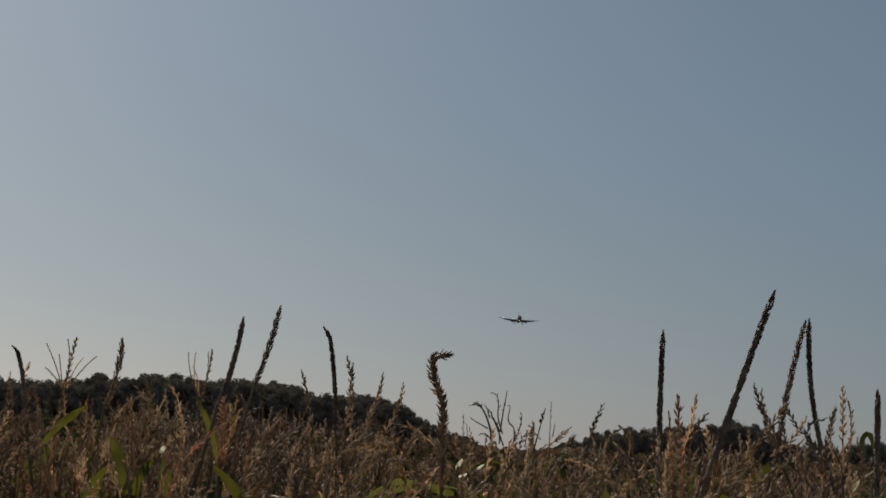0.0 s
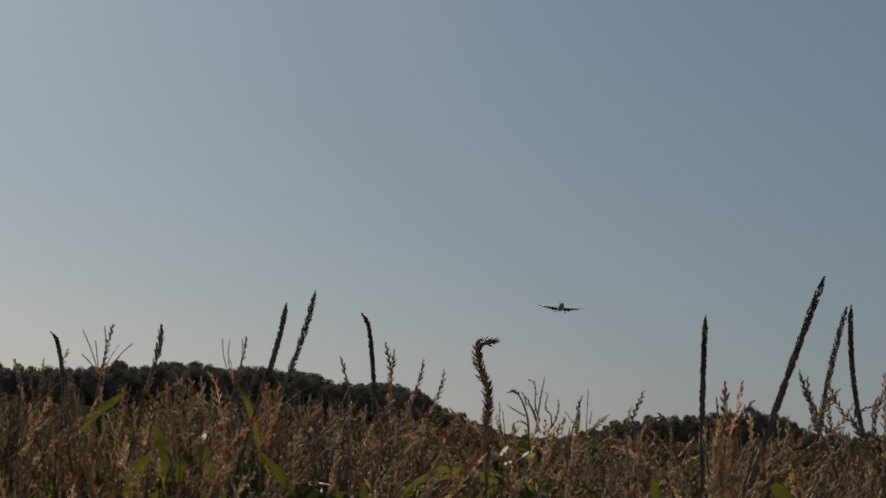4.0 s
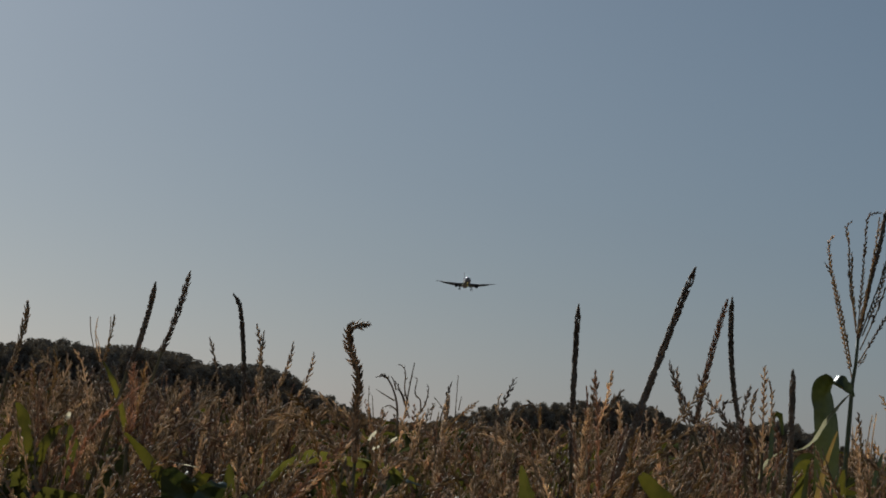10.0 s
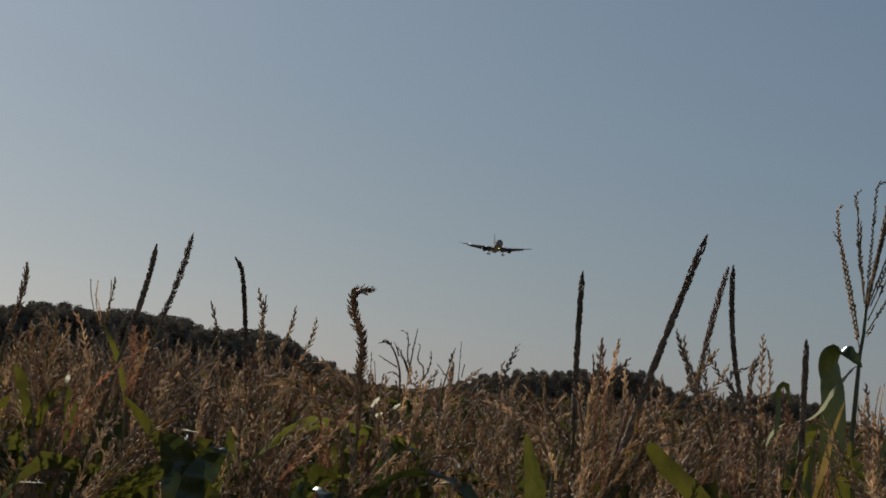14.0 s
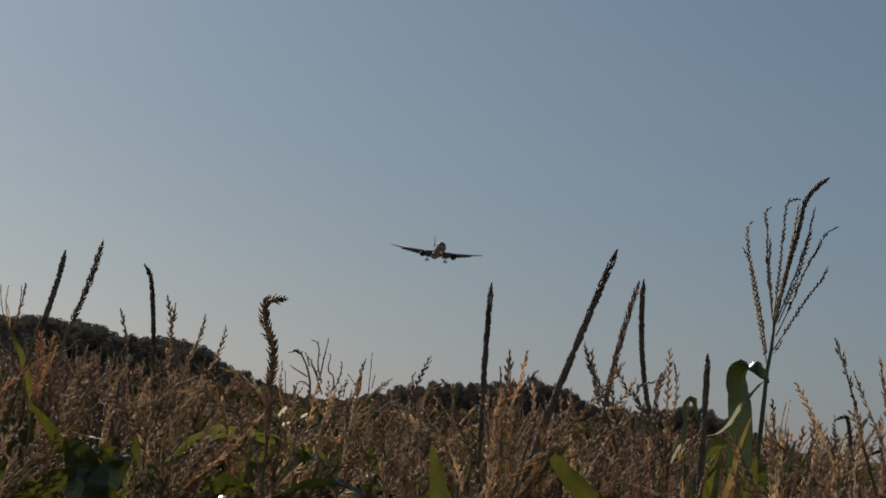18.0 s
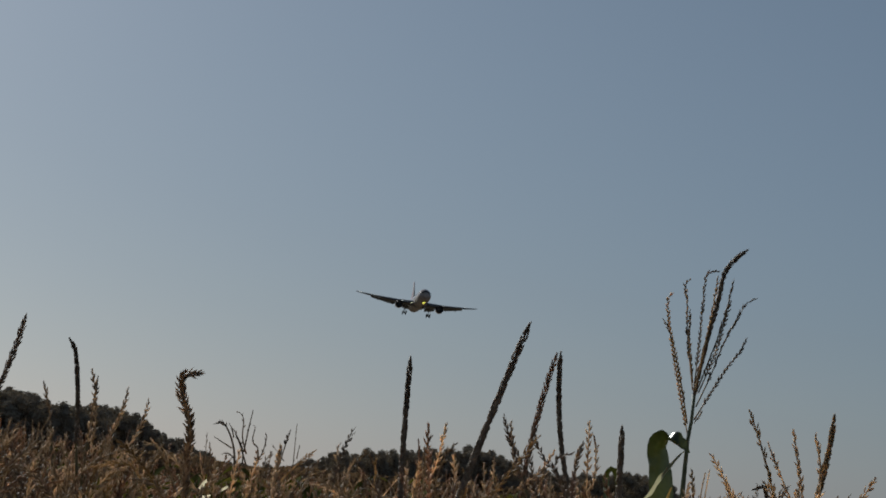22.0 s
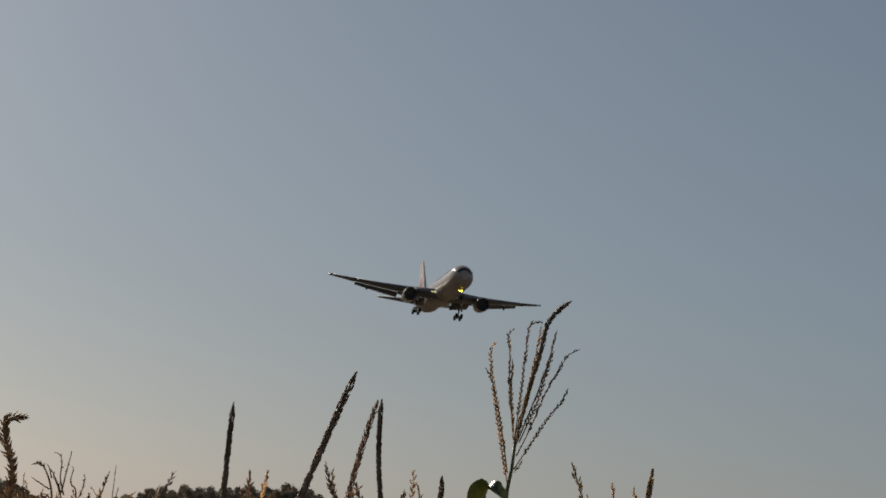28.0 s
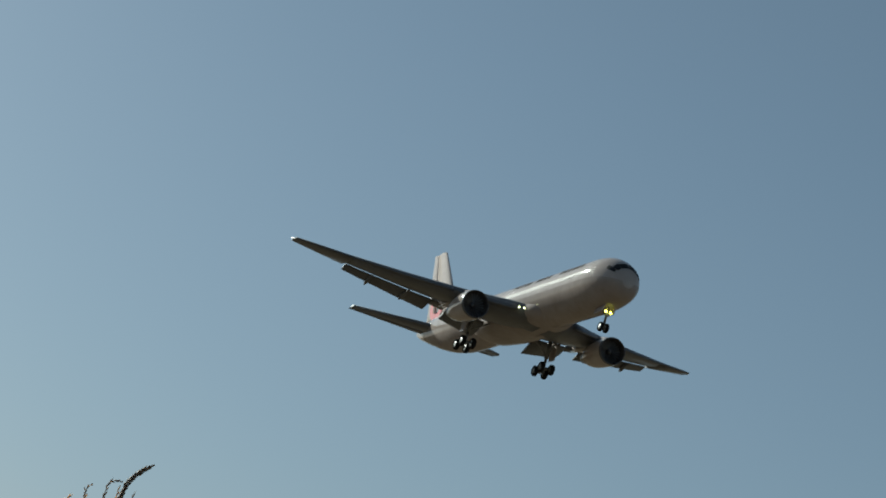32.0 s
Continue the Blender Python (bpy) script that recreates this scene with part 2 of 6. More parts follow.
def bent(base, tip, bow=0.0, hook=0.0, count=16):
    """A line from base to tip in the plane across the view, bowed sideways in the middle and hooked at the top."""
    base, tip = Vector(base), Vector(tip)
    d = tip - base
    side = Vector((d.z, 0, -d.x)).normalized()
    out = []
    for i in range(count + 1):
        s = i / count
        p = base + d * s + side * bow * 4 * s * (1 - s)
        if hook and s > 0.8:
            k = (s - 0.8) / 0.2
            p += side * hook * k * k - d.normalized() * abs(hook) * 0.55 * k * k
        out.append(p)
    return out


def along(pts, pitch):
    """Points and directions at even steps along a line."""
    out, left = [], 0.0
    for a, b in zip(pts, pts[1:]):
        a, b = Vector(a), Vector(b)
        d = b - a
        size = d.length
        while left < size:
            out.append((a + d * (left / size), d.normalized()))
            left += pitch
        left -= size
    return out


def scale_shape(g, s, ax, length, width, plump):
    """One dry flower scale from s along ax: a plump pointed husk, or a plain three-sided lozenge."""
    _, e1, e2 = basis(ax)
    if not plump:
        mid = s + ax * length * 0.45
        tri = [mid + (e1 * math.cos(b) + e2 * math.sin(b)) * width * 0.5 for b in (0.3, 2.4, 4.5)]
        g.add([s, *tri, s + ax * length], [(0, 2, 1), (0, 3, 2), (0, 1, 3), (4, 1, 2), (4, 2, 3), (4, 3, 1)])
        return
    v = [s]
    for at, w in ((0.25, 0.42), (0.6, 0.42)):
        v += [s + ax * length * at + (e1 * math.cos(b) + e2 * math.sin(b) * 0.7) * width * w for b in (0.0, 1.571, 3.142, 4.712)]
    v.append(s + ax * length)
    f = [(0, 1 + (k + 1) % 4, 1 + k) for k in range(4)] + [(1 + k, 1 + (k + 1) % 4, 5 + (k + 1) % 4, 5 + k) for k in range(4)] + [(5 + k, 5 + (k + 1) % 4, 9) for k in range(4)]
    g.add(v, f)


def spikelets(g, pts, pitch, ring, size, width, flare, rnd, lift=0.0, plump=True):
    """Dry flower scales set round a line; with two to a node they stand in two rows, by turns."""
    nodes = along(pts, pitch)
    turn = rnd.uniform(-0.5, 0.5) + rnd.choice((0.0, 1.571))
    for i, (p, d) in enumerate(nodes):
        _, u, w = basis(d)
        tail = min(1, (len(nodes) - i) * pitch / 0.024)
        fade = 0.62 + 0.38 * tail if ring > 3 else 0.5 + 0.5 * tail
        for k in range(ring):
            a = 2 * math.pi * (k / ring + i * 0.382) + rnd.uniform(-0.4, 0.4)
            if ring <= 2:
                a = turn + math.pi * (i % 2) + k * rnd.choice((-1, 1)) * rnd.uniform(0.5, 1.4) + rnd.uniform(-0.3, 0.3)
            if rnd.random() < (0.3 if ring == 2 and k else 0.1):
                continue
            out = u * math.cos(a) + w * math.sin(a)
            f = flare * rnd.uniform(0.6, 1.5) * (0.4 + 0.6 * tail)
            ax = (d * math.cos(f) + out * math.sin(f)).normalized()
            scale_shape(g, p + out * lift * tail, ax, size * rnd.uniform(0.75, 1.2) * fade, width * rnd.uniform(0.8, 1.25) * fade, plump)


def leaf_geo(rnd, length, width, rise, droop, fold=0.5, steps=12, twist=0.0, wave=0.012):
    """A strap leaf that leaves the stalk along +x, rises, arches over and hangs."""
    g = Geo()
    p, ang = Vector((0, 0, 0)), rise
    rows = []
    for i in range(steps + 1):
        s = i / steps
        wd = width * (0.55 + 0.45 * min(1, s / 0.2)) * (1 - s ** 2.6) + 0.001
        t = Vector((math.cos(ang), 0, math.sin(ang)))
        up = Vector((-math.sin(ang), 0, math.cos(ang)))
        tw = twist * s
        side = Vector((0, 1, 0)) * math.cos(tw) + up * math.sin(tw)
        nor = up * math.cos(tw) - Vector((0, 1, 0)) * math.sin(tw)
        ph = rnd.uniform(-0.5, 0.5)
        rows.append([p + side * wd * 0.5 + nor * (wd * 0.5 * fold + wave * math.sin(s * 21 + ph)), p + side * wd * 0.25 + nor * wd * 0.2 * fold, p,
                     p - side * wd * 0.25 + nor * wd * 0.2 * fold, p - side * wd * 0.5 + nor * (wd * 0.5 * fold + wave * math.sin(s * 19 + 2 + ph))])
        p = p + t * (length / steps)
        ang -= droop / steps * (0.4 + 1.6 * s)
    verts = [q for r in rows for q in r]
    g.add(verts, [(i * 5 + k, i * 5 + k + 1, i * 5 + k + 6, i * 5 + k + 5) for i in range(steps) for k in range(4)])
    return g


def blade(pts, widths, fold=0.25, turn=0.3, wave=0.003, steps=16):
    """A broad leaf laid along a line, folded along its rib (by one amount, or by one for each point), its flat turned partly aside."""
    g, n = Geo(), len(pts) - 1
    folds = fold if isinstance(fold, list) else [fold] * (n + 1)
    line = []
    for i in range(steps + 1):
        f = i / steps * n
        k = min(int(f), n - 1)
        p0, p1, p2, p3 = (Vector(pts[max(0, min(n, j))]) for j in (k - 1, k, k + 1, k + 2))
        u = f - k
        q = 0.5 * (2 * p1 + (p2 - p0) * u + (2 * p0 - 5 * p1 + 4 * p2 - p3) * u * u + (3 * p1 - p0 - 3 * p2 + p3) * u ** 3)
        line.append((q, widths[k] * (1 - u) + widths[k + 1] * u, folds[k] * (1 - u) + folds[k + 1] * u))
    side = Vector((0.0, 1.0, 0.0))
    for i, (q, w, bend) in enumerate(line):
        t = (line[min(i + 1, steps)][0] - line[max(i - 1, 0)][0]).normalized()
        flat = Vector((math.cos(turn), math.sin(turn), 0))
        new_side = (flat - t * flat.dot(t)).normalized() if abs(flat.dot(t)) < 0.97 else side
        side = new_side if i == 0 or new_side.dot(side) > 0 else -new_side
        nor = t.cross(side)
        wv = wave * min(1.0, w / 0.03) * math.sin(i * 1.7)
        for a, b in ((-0.5, 1.0), (-0.25, 0.4), (0.0, 0.0), (0.25, 0.4), (0.5, 1.0)):
            g.v.append(q + side * w * a + nor * (w * 0.5 * bend * b + wv * abs(a) * 2 * (1 if a > 0 else -0.7)))
    g.f += [(i * 5 + k, i * 5 + k + 1, i * 5 + k + 6, i * 5 + k + 5) for i in range(steps) for k in range(4)]
    return g


# ---------------------------------------------------------------- ground
def build_ground():
    g = Geo()
    rings = [0.0, 3, 8, 20, 60, 200, 600, 1500, 4500]
    n = 48
    g.v.append((0, 0, 0))
    for r in rings[1:]:
        for k in range(n):
            a = 2 * math.pi * k / n
            z = 0.03 * noise.noise((r * math.cos(a), r * math.sin(a), 0.0)) if r < 100 else 0.0
            g.v.append((r * math.cos(a), r * math.sin(a), z))
    g.f += [(0, 1 + k, 1 + (k + 1) % n) for k in range(n)]
    for i in range(len(rings) - 2):
        a = 1 + i * n
        g.f += [(a + k, a + n + k, a + n + (k + 1) % n, a + (k + 1) % n) for k in range(n)]
    tagged(new("ground", g.mesh("ground", M_SOIL)), "brown soil of the maize field, reaching the horizon", "ground", kind="structure")


build_ground()

# ---------------------------------------------------------------- maize
LEAF_MESHES = []


def make_leaf_meshes():
    rnd = random.Random(5)
    for i in range(9):
        g = leaf_geo(rnd, rnd.uniform(0.42, 0.62), rnd.uniform(0.04, 0.068), rnd.uniform(0.8, 1.3), rnd.uniform(1.4, 2.8), rnd.uniform(0.3, 0.6), twist=rnd.uniform(-0.9, 0.9))
        LEAF_MESHES.append(g.mesh("leaf", M_LEAF_PALE if i in (1, 4, 7) else M_LEAF))


make_leaf_meshes()


def stalk_geo(pts, r0=0.013, r1=0.006):
    r0, g = r0 * 0.75, Geo()
    rad = [r0 + (r1 - r0) * i / (len(pts) - 1) for i in range(len(pts))]
    fat = [r * (1.18 if i % 3 == 0 else 1.0) for i, r in enumerate(rad)]
    tube(g, pts, fat, 7)
    return g


def add_leaves(plant, rnd, line, zs):
    """Leaves on alternate sides of a stalk, at the given heights."""
    turn = rnd.uniform(0, 360)
    for i, z in enumerate(zs):
        p = next((q for q in line if q.z >= z), line[-1])
        ob = part("leaf", rnd.choice(LEAF_MESHES), None, plant)
        ob.matrix_basis = pose(p.x, p.y, p.z, 0, 0, turn + 180 * i + rnd.uniform(-35, 35))


def tassel_geo(rnd, branches, length, fine):
    """A whole open tassel at the origin: a middle spike and long side branches that rise, spread and nod."""
    g = Geo()
    pitch = 0.0074 if fine else 0.015
    size, width = (0.0138, 0.0040) if fine else (0.02, 0.0085)
    lean, az0 = rnd.uniform(0, 0.3), rnd.uniform(0, 6.28)
    for b in range(branches + 1):
        mid = b == 0
        az = az0 if mid else rnd.uniform(0, 6.28)
        out = lean if mid else rnd.uniform(0.15, 0.75)
        ln_ = length if mid else length * rnd.uniform(0.45, 0.85)
        droop = rnd.uniform(0.0, 0.5) if mid else rnd.choice((rnd.uniform(-0.4, 0.2), rnd.uniform(0.0, 0.6), rnd.uniform(0.6, 1.9)))
        p = Vector((0, 0, 0 if mid else length * rnd.uniform(0.0, 0.35)))
        pts, ang = [], out
        for i in range(9):
            pts.append(p.copy())
            p = p + Vector((math.sin(ang) * math.cos(az), math.sin(ang) * math.sin(az), math.cos(ang))) * ln_ / 8
            ang += droop / 8 * (0.3 + 1.4 * i / 8)
            az += rnd.uniform(-0.12, 0.12)
        tube(g, pts, [0.0021 - 0.0013 * i / 8 for i in range(9)], 4 if fine else 3, False)
        spikelets(g, pts[1:], pitch * rnd.uniform(0.85, 1.25), 4 if mid and fine else 2, size, width, 0.36, rnd, 0.0012, fine)
    return g


def make_plant(rnd, top, tassel_mat):
    """A maize plant: stalk, strap leaves, dry tassel."""
    plant = new("corn_plant")
    line = [Vector((0.02 * math.sin(i * 0.5), 0.01 * math.cos(i * 0.7), top * i / 12)) for i in range(13)]
    part("stalk", stalk_geo(line, 0.014, 0.005), M_STALK, plant)
    add_leaves(plant, rnd, line, [top * (0.5 + 0.09 * i) for i in range(7)])
    t = part("tassel", tassel_geo(rnd, rnd.randint(3, 6), rnd.uniform(0.34, 0.44), True), tassel_mat, plant, "dry tan-brown branched tassel")
    t.location = line[-1]
    return tagged(plant, "green maize plant with a dry tan-brown tassel", "maize plant", "maize plants in the field")


# a tall lone spike on its stalk: foot of the spike, its tip, how it bows, how thick it is
def spike_plant(y, bx, bz, tx, tz, thick, bow=0.0, hook=0.0, mat=None, ring=4, flare=0.3, label="maize plant with one thick dark dry tassel spike", leaves=4, seed=1, more=(), side=2, bare=False, big=1.0):
    rnd = random.Random(seed)
    plant = new("corn_plant")
    plant.location = (bx, y, 0)
    d = Vector((tx - bx, 0, tz - bz))
    foot = Vector((0, 0, bz))
    low = foot - d.normalized() * 0.3
    line = [Vector((low.x * 0.6 * s ** 0.5 if s < 1 else low.x, 0, low.z * s)) for s in (i / 8 for i in range(9))]
    line += [low.lerp(foot, s) + Vector((low.x * -0.0, 0, 0)) for s in (0.35, 0.7, 1.0)]
    part("stalk", stalk_geo(line, 0.0085, max(0.0026, thick * 0.26)), M_STALK, plant)
    add_leaves(plant, rnd, line, [0.55 + i * 0.6 / leaves for i in range(leaves)])
    lines = [(foot, Vector((tx - bx, rnd.uniform(-0.02, 0.02), tz)), bow, hook, thick)]
    for fx, fz, ex, ez, th in more:
        lines.append((Vector((fx - bx, rnd.uniform(-0.01, 0.01), fz)), Vector((ex - bx, rnd.uniform(-0.03, 0.03), ez)), rnd.uniform(-0.01, 0.01), 0.0, th))
    for k in range(side):
        a = foot.lerp(low, rnd.uniform(0.25, 0.8))
        out = rnd.choice((-1, 1)) * rnd.uniform(0.02, 0.1)
        lines.append((a, a + Vector((out + d.x * 0.3, rnd.uniform(-0.06, 0.06), rnd.uniform(0.06, 0.13))), rnd.uniform(-0.02, 0.02), rnd.choice((0, 0, 0.02, -0.02)), 0.005))
    for i, (a, b, bw, hk, th) in enumerate(lines):
        g, loose = Geo(), ring == 3
        pts = bent(a, b, bw, hk)
        tube(g, pts, [max(0.0012, th * (0.22 if loose else 0.36 if th > 0.008 else 0.3) * (1 - 0.75 * (k / 16) ** 2)) for k in range(17)], 6)
        dense = th > 0.008
        if not bare or i == 0:
            spikelets(g, pts, (0.0055 if loose else 0.0036 if dense else 0.0068) * big, ring + 1 if dense else 2, (0.012 if loose else 0.0082 if dense else 0.013) * big, (0.0046 if dense else 0.0044) * big, flare * 0.75 if dense else 0.4, rnd, th * 0.24)
        else:
            spikelets(g, pts[4:], 0.012, 1, 0.006, 0.0024, 0.4, rnd, 0.001)
        part("tassel_spike" if i == 0 else "tassel_branch", g, (mat or M_SPIKE) if i == 0 else M_TASSEL, plant)
    return tagged(plant, label, "maize plant", "tall maize plants")


TALL = {}


def build_tall_plants():
    thin = "maize plant with a thin dry tassel spike"
    spike_plant(3.50, -0.458, 1.809, -0.424, 1.951, 0.0095, 0.004, seed=1, side=1)
    TALL["B"] = spike_plant(4.07, -0.472, 1.860, -0.434, 2.006, 0.009, 0.003, ring=3, flare=0.4, seed=2, side=0)
    TALL["C"] = spike_plant(4.05, -0.318, 1.787, -0.341, 1.975, 0.0095, 0.004, -0.008, seed=3, side=0, more=[(-0.29, 1.79, -0.305, 1.922, 0.004)])
    TALL["E"] = spike_plant(3.57, 0.246, 1.722, 0.241, 1.972, 0.011, -0.002, seed=5)
    TALL["F"] = spike_plant(3.38, 0.296, 1.670, 0.404, 2.029, 0.0145, -0.003, seed=6, label="maize plant with a long thick dark spike leaning over")
    TALL["G"] = spike_plant(4.20, 0.599, 1.787, 0.561, 2.045, 0.0125, -0.010, seed=7)
    TALL["H"] = spike_plant(4.35, 0.529, 1.810, 0.574, 2.052, 0.010, -0.004, mat=M_RUST, ring=3, flare=0.45, seed=8)
    TALL["I"] = spike_plant(3.52, 0.590, 1.660, 0.581, 1.893, 0.0125, 0.001, seed=9)
    TALL["J"] = spike_plant(3.79, 0.578, 1.760, 0.573, 1.907, 0.006, mat=M_TASSEL, label=thin, seed=10, more=[(0.585, 1.79, 0.587, 1.882, 0.005), (0.562, 1.78, 0.562, 1.865, 0.005)])
    spike_plant(4.00, -0.735, 1.800, -0.713, 1.925, 0.009, 0.006, mat=M_TASSEL, ring=3, flare=0.5, seed=11)
    spike_plant(3.90, -0.285, 1.790, -0.280, 1.900, 0.005, mat=M_TASSEL, label=thin, seed=12, side=0)
    spike_plant(4.17, -0.375, 1.790, -0.399, 1.891, 0.005, 0.004, mat=M_TASSEL, label=thin, seed=14, side=0)
    TALL["P"] = spike_plant(4.50, 0.160, 1.760, 0.190, 1.870, 0.007, -0.004, mat=M_SPIKE, label=thin, seed=15, side=0)
    spike_plant(3.60, 0.278, 1.740, 0.278, 1.868, 0.006, mat=M_TASSEL, label=thin, seed=16, more=[(0.285, 1.77, 0.307, 1.871, 0.005), (0.300, 1.75, 0.324, 1.841, 0.005)])
    spike_plant(3.70, 0.455, 1.780, 0.411, 1.883, 0.005, mat=M_SPIKE, label=thin, seed=18, more=[(0.44, 1.80, 0.422, 1.889, 0.004), (0.44, 1.78, 0.50, 1.85, 0.004)])
    TALL["K"] = spike_plant(3.55, 0.848, 1.770, 0.785, 1.936, 0.008, 0.004, mat=M_STRAW, ring=3, flare=0.45, seed=19, label=thin)
    spike_plant(3.50, 0.880, 1.770, 0.846, 1.909, 0.005, mat=M_TASSEL, label=thin, seed=20, more=[(0.870, 1.77, 0.817, 1.886, 0.005), (0.893, 1.79, 0.882, 1.906, 0.005)])
    spike_plant(3.56, 0.895, 1.755, 0.928, 1.943, 0.010, 0.006, mat=M_STRAW, ring=4, flare=0.4, seed=21, label="maize plant with a straw-brown dry tassel spike")
    spike_plant(3.55, 0.810, 1.720, 0.727, 1.862, 0.006, 0.004, mat=M_TASSEL, label=thin, seed=22, more=[(0.836, 1.762, 0.812, 1.828, 0.006)])
    # long side branches leaning together
    spray = "maize plant with long leaning branches of a dry tassel"
    spike_plant(3.15, -0.231, 1.650, -0.290, 1.728, 0.005, 0.004, mat=M_TASSEL, label=spray, seed=24, side=2)
    spike_plant(3.40, -0.436, 1.700, -0.437, 1.820, 0.011, 0.003, mat=M_RUST, ring=3, flare=0.8, label="maize plant with a rusty-red dry tassel spike", seed=25, side=2)
    spike_plant(3.60, 0.226, 1.640, 0.105, 1.756, 0.006, 0.025, mat=M_TASSEL, label=spray, seed=27, side=1)
    spike_plant(3.90, -0.284, 1.673, -0.204, 1.745, 0.006, -0.028, mat=M_STRAW, label=spray, seed=28, side=1, more=[(-0.284, 1.70, -0.33, 1.79, 0.005)])
    spike_plant(3.40, -0.075, 1.625, -0.058, 1.752, 0.007, 0.004, mat=M_STRAW, ring=3, flare=0.6, label=thin, seed=29, side=2)
    spike_plant(4.00, -0.881, 1.778, -0.906, 1.908, 0.0085, 0.005, -0.006, seed=30, side=0, more=[(-0.888, 1.83, -0.885, 1.878, 0.004)])
    spike_plant(3.50, 0.880, 1.715, 0.990, 1.850, 0.0065, 0.008, mat=M_STRAW, label=spray, seed=31, side=1, more=[(0.885, 1.72, 1.00, 1.80, 0.006), (0.87, 1.70, 0.86, 1.82, 0.005)])
    spike_plant(4.20, 0.977, 1.770, 0.958, 1.840, 0.0085, 0.0, -0.022, label="maize plant with a small dark curled tassel", seed=32, side=1)
    # bare dead twigs, farther in
    wiry = "maize plant with a bare wiry dead tassel"
    spike_plant(4.60, -0.940, 1.830, -0.923, 1.953, 0.0045, mat=M_STRAW, label=wiry, seed=33, bare=True, side=0, more=[(-0.943, 1.84, -0.979, 1.885, 0.004), (-0.942, 1.84, -0.980, 1.936, 0.004), (-0.94, 1.84, -0.953, 1.915, 0.004), (-0.94, 1.84, -0.941, 1.948, 0.004), (-0.935, 1.84, -0.907, 1.911, 0.004), (-0.93, 1.84, -0.878, 1.915, 0.004)])
    spike_plant(5.50, -0.787, 1.840, -0.764, 1.974, 0.004, 0.004, mat=M_STRAW, label=wiry, seed=34, bare=True, side=0, more=[(-0.79, 1.86, -0.823, 1.969, 0.004), (-0.79, 1.86, -0.809, 1.93, 0.004), (-0.787, 1.86, -0.801, 1.966, 0.004), (-0.785, 1.86, -0.774, 1.972, 0.004)])
    spike_plant(5.20, 0.247, 1.690, 0.164, 1.770, 0.004, 0.008, mat=M_STRAW, label=wiry, seed=37, bare=True, side=0, more=[(0.299, 1.70, 0.232, 1.802, 0.004), (0.339, 1.70, 0.303, 1.776, 0.004), (0.27, 1.70, 0.33, 1.79, 0.004), (0.25, 1.70, 0.20, 1.79, 0.004)])
    spike_plant(4.40, 0.880, 1.700, 0.858, 1.853, 0.0045, mat=M_STRAW, label=wiry, seed=38, bare=True, side=0, more=[(0.882, 1.72, 0.888, 1.85, 0.004), (0.89, 1.74, 0.898, 1.856, 0.0055), (0.89, 1.72, 0.923, 1.805, 0.004), (0.90, 1.72, 0.955, 1.816, 0.004), (0.90, 1.70, 0.94, 1.77, 0.004)])


build_tall_plants()


def smooth(pts, steps=16):
    """A smooth line through the given points."""
    pts, n, out = [Vector(p) for p in pts], len(pts) - 1, []
    for i in range(steps + 1):
        f = i / steps * n
        k = min(int(f), n - 1)
        p0, p1, p2, p3 = (pts[max(0, min(n, j))] for j in (k - 1, k, k + 1, k + 2))
        u = f - k
        out.append(0.5 * (2 * p1 + (p2 - p0) * u + (2 * p0 - 5 * p1 + 4 * p2 - p3) * u * u + (3 * p1 - p0 - 3 * p2 + p3) * u ** 3))
    return out


def branch_plant(y, lines, mat, label, seed, thick=0.005, bare=False, big=1.0, ring=2, flare=0.3):
    """A maize plant whose tassel branches run along given lines across the view."""
    rnd = random.Random(seed)
    plant = new("corn_plant")
    x0, z0 = lines[0][0]
    plant.location = (x0, y, 0)
    line = [Vector((0, 0, (z0 + 0.005) * i / 8)) for i in range(9)]
    part("stalk", stalk_geo(line, 0.009, 0.0024), M_STALK, plant)
    add_leaves(plant, rnd, line, [0.6, 0.85, 1.1])
    for k, pts in enumerate(lines):
        g, tilt = Geo(), rnd.uniform(-0.12, 0.12)
        way3 = smooth([(x - x0, (j * tilt * 0.1), z) for j, (x, z) in enumerate(pts)])
        th = thick * (1.5 if k == 0 and bare else 1.0)
        tube(g, way3, [max(0.0008, th * 0.36 * (1 - 0.65 * i / 16)) for i in range(17)], 5)
        if not bare:
            spikelets(g, way3[1:], 0.0058 * big, ring, 0.0135 * big, 0.0043 * big, flare, rnd, th * 0.2)
        else:
            spikelets(g, way3[9 if k == 0 else 5:], 0.004 if k == 0 else 0.013, 2 if k == 0 else 1, 0.012 if k == 0 else 0.009, 0.0045 if k == 0 else 0.003, 0.5, rnd, 0.001)
        part("tassel_branch", g, mat, plant)
    return tagged(plant, label, "maize plant", "tall maize plants")


